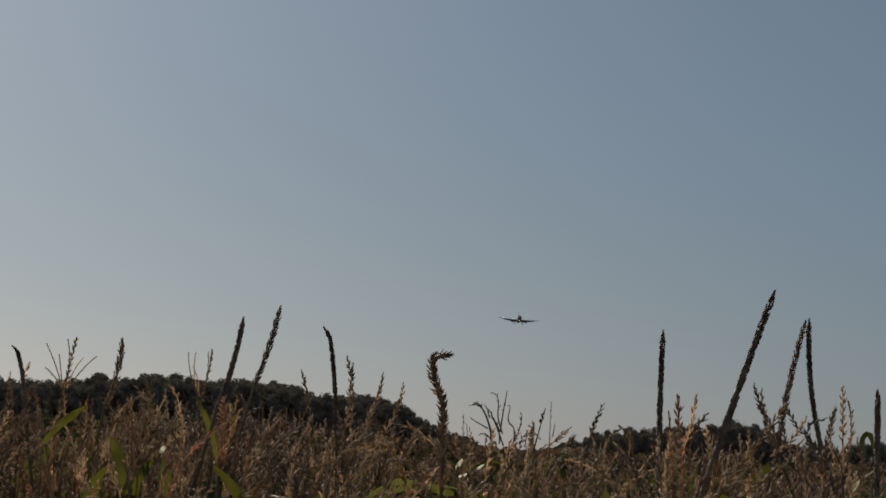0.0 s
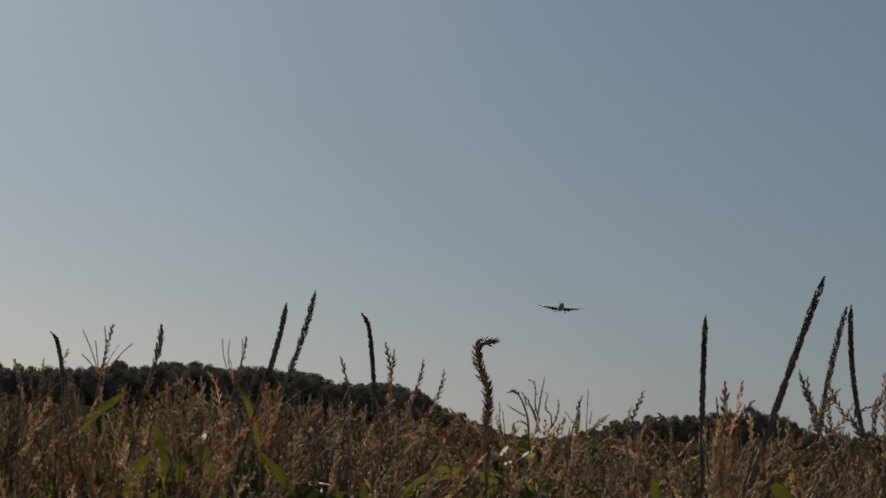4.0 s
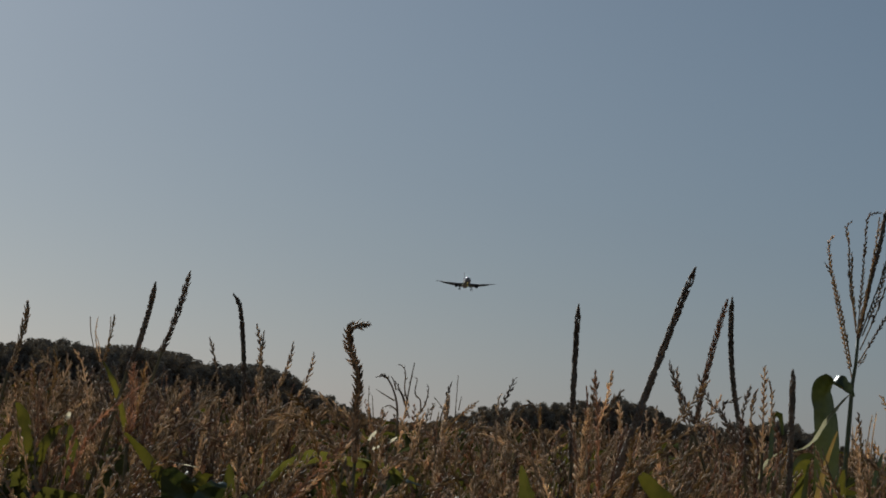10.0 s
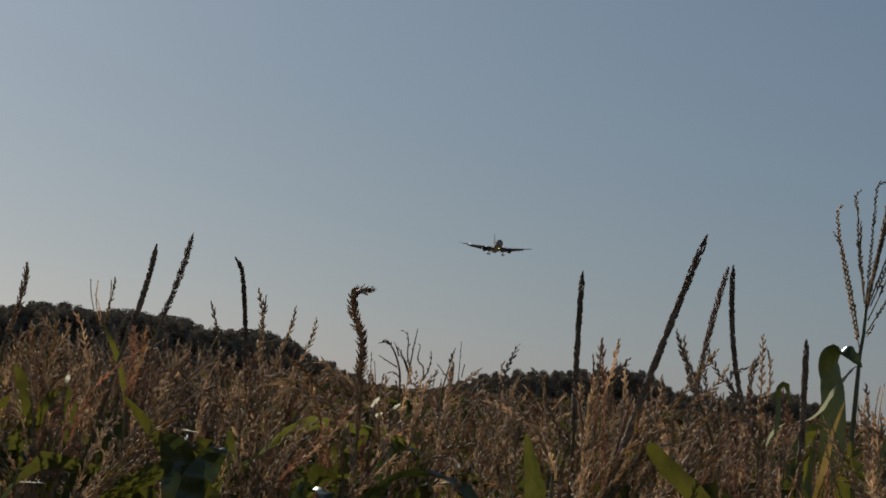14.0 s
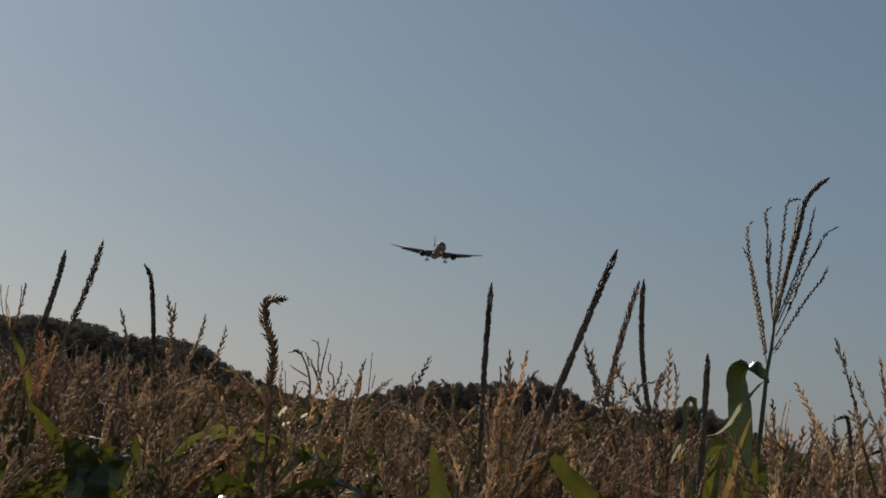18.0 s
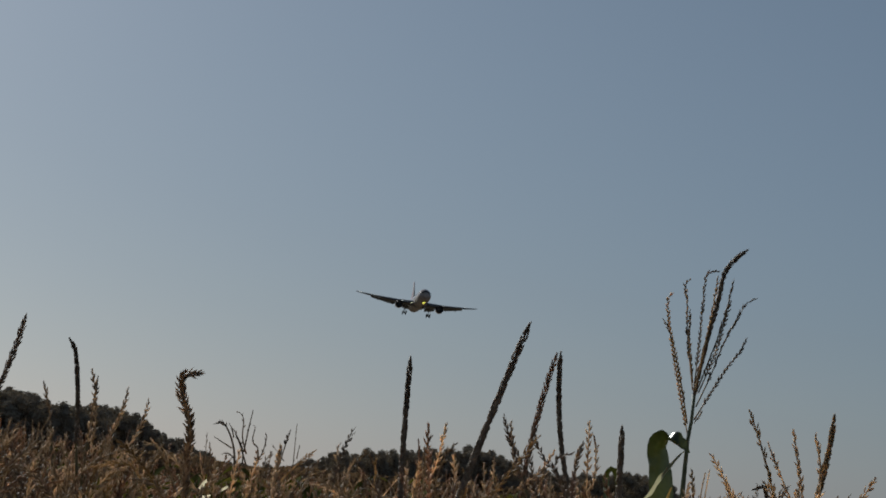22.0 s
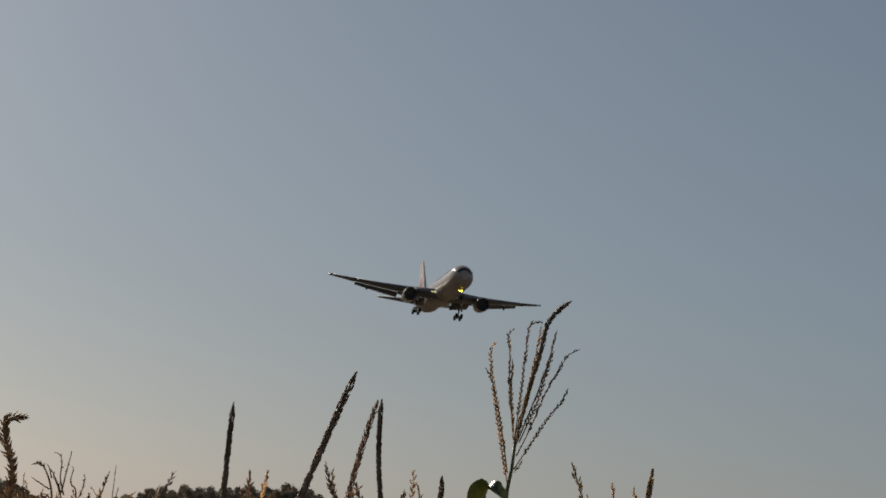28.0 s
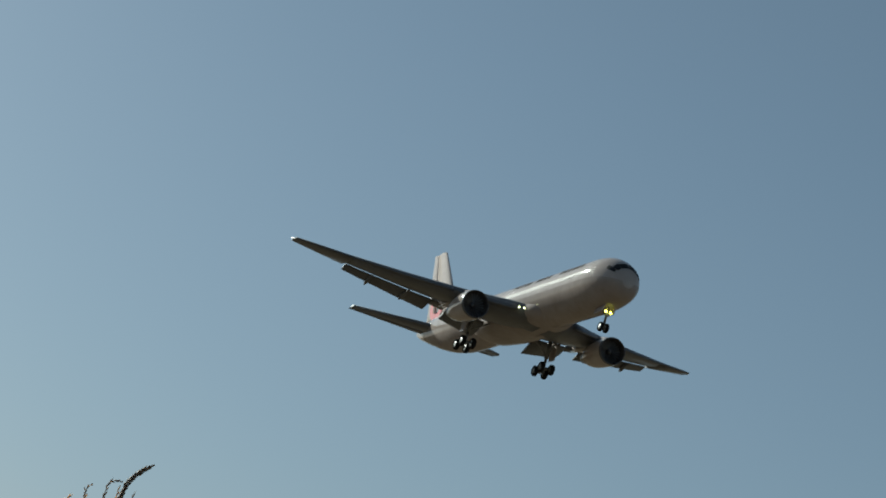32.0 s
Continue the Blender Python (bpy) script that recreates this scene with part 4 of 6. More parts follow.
def build_leafy_plants():
    thick, pale = M_LEAF_THICK, M_LEAF_PALE
    broad_leaf(3.25, [(0.196, 1.475), (0.181, 1.605), (0.173, 1.652), (0.163, 1.687), (0.155, 1.714)], [0.036, 0.036, 0.03, 0.018, 0.003], M_LEAF, "pointed upright green leaf", 70, 0.4)
    broad_leaf(2.90, [(0.43, 1.59), (0.371, 1.649), (0.343, 1.675), (0.312, 1.701), (0.293, 1.718)], [0.022, 0.026, 0.028, 0.024, 0.010], pale, "broad yellow-green leaf", 71, 0.2)
    broad_leaf(2.95, [(-0.286, 1.50), (-0.291, 1.576), (-0.297, 1.611), (-0.305, 1.640), (-0.314, 1.662), (-0.322, 1.678)], [0.056, 0.056, 0.054, 0.048, 0.036, 0.012], thick, "broad dark green leaning leaf", 72, 0.15)
    broad_leaf(2.94, [(-0.290, 1.585), (-0.283, 1.605), (-0.275, 1.626), (-0.264, 1.645), (-0.253, 1.660), (-0.246, 1.666)], [0.03, 0.036, 0.038, 0.036, 0.026, 0.006], thick, "dark green leaf with a blunt tip", 86, 0.2)
    broad_leaf(2.96, [(-0.286, 1.628), (-0.302, 1.640), (-0.320, 1.656), (-0.335, 1.670), (-0.359, 1.695), (-0.381, 1.720)], [0.02, 0.022, 0.022, 0.02, 0.014, 0.003], pale, "long olive green leaning leaf", 87, 0.3)
    broad_leaf(2.97, [(-0.222, 1.54), (-0.242, 1.590), (-0.258, 1.606), (-0.272, 1.620)], [0.022, 0.024, 0.02, 0.004], pale, "short yellow-green leaf", 88, 0.3)
    broad_leaf(2.97, [(-0.297, 1.643), (-0.288, 1.659), (-0.277, 1.668), (-0.264, 1.674)], [0.022, 0.028, 0.022, 0.004], pale, "broad yellow-green leaf", 89, 0.3)
    broad_leaf(2.96, [(-0.146, 1.55), (-0.142, 1.606), (-0.130, 1.618), (-0.112, 1.614), (-0.101, 1.590)], [0.03, 0.034, 0.03, 0.028, 0.01], thick, "dark green leaf arching over", 90, 0.9)
    broad_leaf(2.96, [(-0.41, 1.577), (-0.385, 1.590), (-0.365, 1.602), (-0.346, 1.617), (-0.330, 1.632), (-0.314, 1.643)], [0.01, 0.02, 0.024, 0.028, 0.024, 0.004], pale, "yellow-green leaning leaf", 73, 0.3)
    broad_leaf(3.23, [(-0.365, 1.484), (-0.360, 1.540), (-0.371, 1.584), (-0.404, 1.606)], [0.03, 0.034, 0.028, 0.006], pale, "short yellow-green leaf", 84, 0.5)
    broad_leaf(2.95, [(-0.060, 1.585), (-0.048, 1.614), (-0.032, 1.638), (-0.004, 1.650), (0.027, 1.652), (0.059, 1.641), (0.090, 1.612), (0.105, 1.58)], [0.022, 0.028, 0.03, 0.032, 0.032, 0.03, 0.022, 0.006], thick, "dark green leaf arching over", 74, 0.9)
    broad_leaf(2.97, [(-0.012, 1.56), (-0.006, 1.595), (0.010, 1.622), (0.026, 1.640)], [0.03, 0.034, 0.03, 0.006], pale, "yellow-green leaf under an arching one", 91, 0.3)
    broad_leaf(3.60, [(-0.460, 1.70), (-0.478, 1.762), (-0.494, 1.80), (-0.513, 1.825)], [0.008, 0.011, 0.01, 0.003], pale, "narrow bright green pointed leaf", 79, 0.5)
    broad_leaf(4.00, [(-0.845, 1.73), (-0.812, 1.769), (-0.79, 1.788), (-0.768, 1.804)], [0.008, 0.014, 0.014, 0.003], pale, "bright green leaning leaf", 81, 0.3)
    broad_leaf(4.45, [(0.70, 1.66), (0.702, 1.743), (0.703, 1.80), (0.700, 1.824), (0.705, 1.838), (0.717, 1.834), (0.725, 1.80)], [0.006, 0.010, 0.013, 0.015, 0.014, 0.012, 0.005], thick, "small dark leaf curled over", 75, 0.5)
    broad_leaf(3.90, [(0.782, 1.58), (0.788, 1.639), (0.792, 1.698), (0.804, 1.738), (0.812, 1.775)], [0.03, 0.03, 0.026, 0.016, 0.003], thick, "dark pointed upright leaf", 78, 0.5)
    broad_leaf(4.50, [(0.730, 1.768), (0.708, 1.752), (0.694, 1.732), (0.686, 1.702)], [0.003, 0.008, 0.008, 0.003], M_LEAF_GLOSSY, "pale narrow leaf tip hanging", 85, 0.6)
    broad_leaf(3.40, [(-0.575, 1.640), (-0.585, 1.691), (-0.598, 1.731), (-0.611, 1.749)], [0.02, 0.026, 0.02, 0.003], M_LEAF_PALE, "upright yellow-green leaf", 430, 0.4)
    broad_leaf(3.40, [(-0.567, 1.658), (-0.559, 1.688), (-0.549, 1.709), (-0.538, 1.719)], [0.012, 0.016, 0.014, 0.003], M_LEAF_PALE, "small yellow-green leaf", 431, 0.4)
    broad_leaf(3.42, [(-0.614, 1.577), (-0.596, 1.625), (-0.578, 1.657), (-0.561, 1.671)], [0.036, 0.04, 0.03, 0.004], M_LEAF, "dark green leaning leaf", 432, 0.4)
    broad_leaf(3.40, [(-0.628, 1.580), (-0.609, 1.610), (-0.580, 1.618), (-0.551, 1.601)], [0.03, 0.034, 0.03, 0.006], thick, "dark green leaf arching over", 433, 0.4)
    broad_leaf(3.45, [(-0.528, 1.626), (-0.527, 1.665), (-0.526, 1.695), (-0.531, 1.721)], [0.02, 0.024, 0.02, 0.003], M_LEAF, "upright green leaf", 434, 0.4)
    broad_leaf(3.40, [(-0.643, 1.635), (-0.630, 1.674), (-0.610, 1.704)], [0.02, 0.022, 0.003], M_LEAF_PALE, "leaning yellow-green leaf", 435, 0.4)
    broad_leaf(3.30, [(-0.047, 1.627), (-0.040, 1.659), (-0.019, 1.674), (0.012, 1.672)], [0.026, 0.03, 0.028, 0.006], thick, "dark green leaf arching over", 436, 0.4)
    broad_leaf(3.35, [(-0.102, 1.625), (-0.095, 1.662), (-0.078, 1.683)], [0.02, 0.022, 0.003], M_LEAF_PALE, "leaning yellow-green leaf", 437, 0.4)
    broad_leaf(3.40, [(-0.279, 1.605), (-0.274, 1.648), (-0.280, 1.681)], [0.026, 0.026, 0.003], M_LEAF, "upright green leaf", 439, 0.4)
    # pale dry scraps of leaf that catch the sun; some stand for leaf sheen
    for k, (x, y, z, dx, dz, w) in enumerate(((-0.560, 3.60, 1.734, 0.004, 0.010, 0.011), (-0.037, 3.50, 1.734, 0.012, 0.010, 0.008), (-0.068, 3.50, 1.740, 0.010, 0.014, 0.009), (-0.064, 3.50, 1.720, 0.014, 0.006, 0.009), (-0.49, 2.95, 1.600, 0.03, 0.002, 0.01), (0.045, 3.02, 1.643, 0.03, 0.003, 0.009), (-0.309, 3.02, 1.683, 0.03, -0.004, 0.008))):
        broad_leaf(y, [(x - dx * 0.6, z - dz * 0.6), (x, z), (x + dx * 0.6, z + dz * 0.6)], [0.003, w * 0.75, 0.002], M_HUSK, "small pale scrap for dry leaf and leaf sheen", 400 + k, 0.4)


build_leafy_plants()


def build_field():
    """The standing maize, plant by plant near the viewer."""
    rnd = random.Random(11)
    fine = [make_plant(rnd, 1.47, (M_TASSEL, M_STRAW, M_TASSEL, M_RUST)[i % 4]) for i in range(12)]
    first = set()
    y = 3.45
    while y < 6.5:
        half0, half1 = math.tan(radians(-17)) * y - 0.3, math.tan(radians(27)) * y + 0.3
        x = half0 + rnd.uniform(0, 0.2)
        while x < half1:
            py, az = y + rnd.uniform(-0.1, 0.1), math.degrees(math.atan2(x, y))
            p = rnd.choice(fine)
            s = rnd.gauss(1.05, 0.04)
            if y < 3.6:
                s -= 0.03
            s = min(s, (1.75 + rnd.uniform(*((0.008, 0.020) if -3.5 < az < 1 else (0.012, 0.034) if -7 < az < 1 else (0.012, 0.034) if az > -3 else (0.016, 0.044))) * py) / 1.91)
            if py < 4.8 and 9.3 < az < 11.2:
                s = rnd.uniform(0.80, 0.84)
            m = pose(x, py, 0, rnd.uniform(-4, 4), rnd.gauss(0, 3.5), rnd.uniform(0, 360)) @ Matrix.Scale(max(0.80, s), 4)
            if p in first:
                copy_thing(p, m)
            else:
                first.add(p)
                p.matrix_basis = m
            x += rnd.uniform(0.15, 0.29)
        y += 0.55


build_field()


def scatter(g, source, m):
    """Adds a transformed copy of gathered geometry."""
    v = np.array([tuple(p) for p in source.v]) if not isinstance(source.v, np.ndarray) else source.v
    a = np.array(m)
    g.add([Vector(p) for p in (v @ a[:3, :3].T + a[:3, 3]).tolist()], source.f)


def build_middle_field():
    """Maize behind the counted plants, tassels and leaves each in one mesh."""
    rnd = random.Random(13)
    tassels = [tassel_geo(rnd, rnd.randint(5, 8), rnd.uniform(0.34, 0.42), False) for i in range(5)]
    leaves = [leaf_geo(rnd, rnd.uniform(0.45, 0.7), rnd.uniform(0.05, 0.08), rnd.uniform(0.7, 1.15), rnd.uniform(1.3, 2.6), 0.4, 7) for i in range(6)]
    for src in tassels + leaves:
        src.v = np.array([tuple(p) for p in src.v])
    g, h, k = Geo(), Geo(), Geo()
    y = 6.75
    while y < 13.5:
        x = math.tan(radians(-17)) * y
        while x < math.tan(radians(28)) * y:
            py, az = y + rnd.uniform(-0.2, 0.2), math.degrees(math.atan2(x, y))
            top = 1.75 + rnd.uniform(-0.012, 0.010 if az > 10 else 0.012) * py - 0.38
            scatter(g, rnd.choice(tassels), pose(x, py, top, rnd.uniform(-6, 6), rnd.uniform(-6, 6), rnd.uniform(0, 360)))
            for i in range(4):
                scatter(h, rnd.choice(leaves), pose(x, py, top * (0.66 + 0.13 * i), 0, 0, rnd.uniform(0, 360)))
            tube(k, [Vector((x, py, 0)), Vector((x, py, top))], [0.01, 0.004], 5, False)
            x += rnd.uniform(0.24, 0.42)
        y += 0.5
    tagged(new("maize_tassels", g.mesh("maize_tassels", M_RUST)), "dry tan-brown tassels of the maize farther in", "maize", kind="stuff")
    tagged(new("maize_leaves", h.mesh("maize_leaves", M_LEAF)), "green leaves of the maize farther in", "maize", kind="stuff")
    tagged(new("maize_stalks", k.mesh("maize_stalks", M_STALK)), "stalks of the maize farther in", "maize", kind="stuff")


build_middle_field()


def build_far_field():
    """Maize too far to count: leaves and tassels in one mesh."""
    rnd = random.Random(12)
    g = Geo()
    y = 3.4
    while y < 170:
        x0, x1 = min(math.tan(radians(-17)) * y, -16), max(math.tan(radians(30)) * y, 18)
        step = 0.26 + max(0, y - 9) * 0.012
        x = x0
        while x < x1:
            if y < 13.6 and math.tan(radians(-17)) * y - 0.7 < x < math.tan(radians(28)) * y + 0.6:
                x += step
                continue
            px, py, top = x + rnd.uniform(-0.15, 0.15), y + rnd.uniform(-0.25, 0.25) * (1 + y / 40), rnd.gauss(1.46, 0.06)
            w = 0.0028 + y * 0.00011
            for b in range(16 if y < 25 else 9 if y < 60 else 4):
                a, s, z = rnd.uniform(0, 6.28), rnd.uniform(0.04, 0.16), top - rnd.uniform(0.18, 0.34)
                q = Vector((px, py, z))
                t = Vector((px + s * math.cos(a), py + s * math.sin(a), top - rnd.uniform(0, 0.12)))
                mid = q.lerp(t, 0.5) + Vector((0, 0, 0.03))
                e = Vector((w, 0, 0))
                g.add([q - e, q + e, mid + e, mid - e, t], [(0, 1, 2, 3), (3, 2, 4)])
            x += step
        y += 0.55 + max(0, y - 9) * 0.03
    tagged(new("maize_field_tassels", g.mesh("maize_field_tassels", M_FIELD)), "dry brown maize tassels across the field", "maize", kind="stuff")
    h = Geo()
    y = 3.4
    while y < 170:
        x0, x1 = min(math.tan(radians(-17)) * y, -16), max(math.tan(radians(30)) * y, 18)
        step = 0.3 + max(0, y - 12) * 0.02
        x = x0
        while x < x1:
            if y < 13.6 and math.tan(radians(-17)) * y - 0.7 < x < math.tan(radians(28)) * y + 0.6:
                x += step
                continue
            px, py = x + rnd.uniform(-0.15, 0.15), y + rnd.uniform(-0.3, 0.3)
            w = 0.03 + y * 0.0006
            for b in range(4):
                a, z, ln_ = rnd.uniform(0, 6.28), rnd.uniform(0.7, 1.25), rnd.uniform(0.3, 0.5)
                c, s = math.cos(a), math.sin(a)
                q = Vector((px, py, z))
                mid, end = q + Vector((c * ln_ * 0.5, s * ln_ * 0.5, 0.14)), q + Vector((c * ln_, s * ln_, -0.08))
                e = Vector((-s * w, c * w, 0))
                h.add([q - e * 0.5, q + e * 0.5, mid + e, mid - e, end], [(0, 1, 2, 3), (3, 2, 4)])
            h.add([(px - 0.01, py, 0), (px + 0.01, py, 0), (px + 0.006, py, 1.25), (px - 0.006, py, 1.25)], [(0, 1, 2, 3)])
            x += step
        y += 0.7 + max(0, y - 12) * 0.04
    tagged(new("maize_field_leaves", h.mesh("maize_field_leaves", M_LEAF)), "green maize stalks and leaves across the field", "maize", kind="stuff")


build_far_field()


# ---------------------------------------------------------------- woods
def skyline(az):
    """Degrees above eye level of the tree tops, by degrees to the right."""
    a = [-16, -12.5, -11.4, -10.0, -9.0, -7.2, -6.4, -5.6, -4.9, -4.0, -3.6, -3.3, -3.0, -2.5, -1.9, -1.4, -0.9, 0.2, 0.6, 1.0, 1.4, 2.5, 2.9, 4.1, 4.9, 5.2, 5.8, 6.3, 7.4, 8.7, 9.3, 10.0, 11.0, 12.0, 30]
    e = [1.25, 1.28, 1.45, 1.54, 1.63, 1.6, 1.5, 1.42, 1.36, 1.3, 1.24, 1.08, 1.0, 0.8, 0.45, 0.3, 0.22, 0.24, 0.46, 0.6, 0.73, 0.93, 0.98, 1.07, 1.2, 1.24, 1.0, 0.84, 0.74, 0.98, 0.95, 0.7, 0.25, -0.02, -0.05]
    return float(np.interp(az, a, e))


def tree_proto(rnd, leaves):
    """A broadleaf tree, ten metres tall: trunk with limbs, crown of leaf clumps."""
    tree = new("tree")
    g = Geo()
    top = Vector((rnd.uniform(-0.4, 0.4), rnd.uniform(-0.4, 0.4), 6.5))
    tube(g, [Vector((0, 0, -0.1)), Vector((0.05, 0, 1.5)), top * 0.5, top], [0.26, 0.2, 0.15, 0.05], 8)
    lumps = []
    for i in range(11):
        a, z = rnd.uniform(0, 6.28), rnd.uniform(2.6, 8.6)
        wide = 2.6 * math.sin(min(1.0, (10.4 - z) / 7) * 1.9) * rnd.uniform(0.5, 1.0)
        c = Vector((math.cos(a) * wide, math.sin(a) * wide, z))
        lumps.append((c, rnd.uniform(0.9, 1.6)))
        s = top * rnd.uniform(0.35, 0.8)
        tube(g, [s, s.lerp(c, 0.6), c], [0.09, 0.05, 0.02], 5)
    lumps.append((Vector((top.x, top.y, 9.0)), 1.0))
    h = Geo()
    for i in range(leaves):
        c, r = rnd.choice(lumps)
        d = Vector((rnd.gauss(0, 1), rnd.gauss(0, 1), rnd.gauss(0, 0.85))).normalized() * r * rnd.random() ** 0.4
        p, n_ = c + d, (d + Vector((rnd.gauss(0, 1), rnd.gauss(0, 1), rnd.gauss(0, 1))) * r * 0.4)
        _, u, w = basis(n_ if n_.length > 0.01 else Vector((0, 0, 1)))
        s = rnd.uniform(0.15, 0.3)
        h.add([p - u * s, p + w * s * 0.6, p + u * s, p - w * s * 0.6], [(0, 1, 2, 3)])
    high = 10.0 / max(p.z for p in h.v)
    for geo in (g, h):
        geo.v = [Vector((p.x, p.y, p.z * high)) for p in geo.v]
    part("trunk", g, M_BARK, tree)
    part("crown", h, M_CROWN, tree, smooth=False)
    return tagged(tree, "dark green broadleaf tree at the edge of the wood", "tree", "trees behind the field")


def build_woods():
    rnd = random.Random(21)
    protos = [tree_proto(rnd, 3200) for i in range(6)]
    first = set()
    for row in range(3):
        az = -16.0
        while az < 11.6:
            dist = (440 if az < 0 else 520) + row * 14 + rnd.uniform(-4, 4)
            el = skyline(az)
            top = math.tan(radians(el)) * dist + 1.75 - (rnd.uniform(-0.7, 1.3) if row else rnd.uniform(0.2, 1.8))
            if top > 2.2:
                s = top / 10.0
                p = rnd.choice(protos)
                m = pose(dist * math.sin(radians(az)), dist * math.cos(radians(az)), 0, 0, 0, rnd.uniform(0, 360)) @ Matrix.Diagonal((max(s, 0.7) * 0.95, max(s, 0.7) * 0.95, s, 1))
                if p in first:
                    copy_thing(p, m @ Matrix.Diagonal((1 / p.scale.x, 1 / p.scale.y, 1 / p.scale.z, 1)))
                else:
                    first.add(p)
                    p.matrix_basis = m
            az += rnd.uniform(0.22, 0.4)
    # hedge and scrub along the foot of the wood
    g = Geo()
    for i in range(26000):
        az = rnd.uniform(-17, 12.5)
        dist = (425 if az < 0 else 505) + rnd.uniform(-8, 30)
        hi = min(4.2, max(1.2, math.tan(radians(skyline(az))) * dist + 1.4))
        p = Vector((dist * math.sin(radians(az)), dist * math.cos(radians(az)), rnd.uniform(0, hi)))
        _, u, w = basis(Vector((rnd.gauss(0, 1), rnd.gauss(0, 1), rnd.gauss(0, 1))))
        s = rnd.uniform(0.3, 0.65)
        g.add([p - u * s, p + w * s * 0.7, p + u * s, p - w * s * 0.7], [(0, 1, 2, 3)])
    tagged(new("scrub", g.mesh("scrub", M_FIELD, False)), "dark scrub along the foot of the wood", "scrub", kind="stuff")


build_woods()


# ---------------------------------------------------------------- the airliner: x ahead from the nose, y to its left, z up from the fuselage axis
HULL = [(-1.95, -0.46, 0.03, 0.03), (-2.0, -0.45, 0.42, 0.42), (-2.2, -0.42, 0.92, 0.92), (-2.6, -0.35, 1.36, 1.38), (-3.3, -0.25, 1.76, 1.82), (-4.3, -0.13, 2.10, 2.20),
        (-5.6, -0.04, 2.35, 2.48), (-7.3, 0.0, 2.48, 2.65), (-9.5, 0.0, 2.51, 2.70), (-38.0, 0.0, 2.51, 2.70), (-41.0, 0.10, 2.44, 2.58), (-44.0, 0.34, 2.2, 2.32), (-47.0, 0.66, 1.78, 1.92),
        (-50.0, 0.98, 1.25, 1.4), (-52.5, 1.24, 0.76, 0.94), (-54.3, 1.42, 0.34, 0.5), (-54.94, 1.46, 0.12, 0.2)]
HULL = [(x - 0.9 * max(0.0, 1 + (x + 1.95) / 7), z, a, b) for x, z, a, b in HULL]


def hull(x, th, out=0.0):
    """A point of the fuselage skin: distance along, angle up from its left side."""
    i = next((k for k in range(len(HULL) - 1) if HULL[k + 1][0] <= x), len(HULL) - 2)
    a, b = HULL[i], HULL[i + 1]
    s = (a[0] - x) / (a[0] - b[0])
    s = max(0.0, min(1.0, s))
    if 1 <= i < len(HULL) - 2:
        p, q = HULL[i - 1], HULL[i + 2]
        d = b[0] - a[0]
        out3 = []
        for k in (1, 2, 3):
            m0 = 0.0 if a[k] in (p[k], b[k]) else (b[k] - p[k]) / (b[0] - p[0]) * d
            m1 = 0.0 if b[k] in (a[k], q[k]) else (q[k] - a[k]) / (q[0] - a[0]) * d
            out3.append((2 * s ** 3 - 3 * s * s + 1) * a[k] + (s ** 3 - 2 * s * s + s) * m0 + (3 * s * s - 2 * s ** 3) * b[k] + (s ** 3 - s * s) * m1)
        z, w, h = out3
    else:
        z, w, h = (a[k] + (b[k] - a[k]) * s for k in (1, 2, 3))
    return Vector((x, (w + out) * math.cos(th), z + (h + out) * math.sin(th)))


def patch(g, x0, x1, t0, t1, out=0.02, nx=4, nt=4):
    """A panel lying on the fuselage skin."""
    v = [hull(x0 + (x1 - x0) * i / nx, radians(t0 + (t1 - t0) * k / nt), out) for i in range(nx + 1) for k in range(nt + 1)]
    g.add(v, [(i * (nt + 1) + k, (i + 1) * (nt + 1) + k, (i + 1) * (nt + 1) + k + 1, i * (nt + 1) + k + 1) for i in range(nx) for k in range(nt)])


def foil(le, te, thick, y, z, tilt=0.0, n=9, vertical=False):
    """A closed aerofoil section, from leading to trailing edge and back."""
    ch = le - te
    pts = []
    for i in list(range(n)) + list(range(n - 2, 0, -1)):
        c = 0.5 - 0.5 * math.cos(math.pi * i / (n - 1))
        up = len(pts) < n
        t = thick * (2.97 * math.sqrt(c) - 1.26 * c - 3.52 * c * c + 2.84 * c ** 3 - 1.03 * c ** 4) * (0.9 if up else -0.75)
        dx, dz = -c * ch, t * ch
        rx, rz = dx * math.cos(tilt) + dz * math.sin(tilt), dx * math.sin(tilt) + dz * math.cos(tilt)
        pts.append(Vector((le + rx, rz, z)) if vertical else Vector((le + rx, y, z + rz)))
    return pts


def wing_le(y):
    return -19.5 - 0.61 * (y - 2.5)


def wing_te(y):
    return -30.7 - 0.04 * (y - 2.5) if y < 7.9 else -30.7 - 0.222 * (y - 7.9)


def wing_z(y):
    return -1.65 + 0.1 * (y - 2.5) + 0.0021 * (y - 2.5) ** 2


def cylinder(g, a, b, r, sides=12, r2=None):
    tube(g, [Vector(a), Vector(b)], [r, r if r2 is None else r2], sides)


def wheel(parent, x, y, z, r, w):
    g = Geo()
    prof = [(0.5, 0.62), (0.5, 0.86), (0.36, 0.98), (0.0, 1.0), (-0.36, 0.98), (-0.5, 0.86), (-0.5, 0.62)]
    rings = [[Vector((x + r * k * math.cos(a), y + w * o, z + r * k * math.sin(a))) for a in (2 * math.pi * j / 20 for j in range(20))] for o, k in prof]
    loft(g, rings, False)
    t = part("tyre", g, M_RUBBER, parent)
    h = Geo()
    loft(h, [[Vector((x + r * k * math.cos(a), y + w * o, z + r * k * math.sin(a))) for a in (2 * math.pi * j / 16 for j in range(16))] for o, k in ((0.38, 0.2), (0.42, 0.63), (-0.42, 0.63), (-0.38, 0.2))])
    part("rim", h, M_GEAR, parent)
    return t


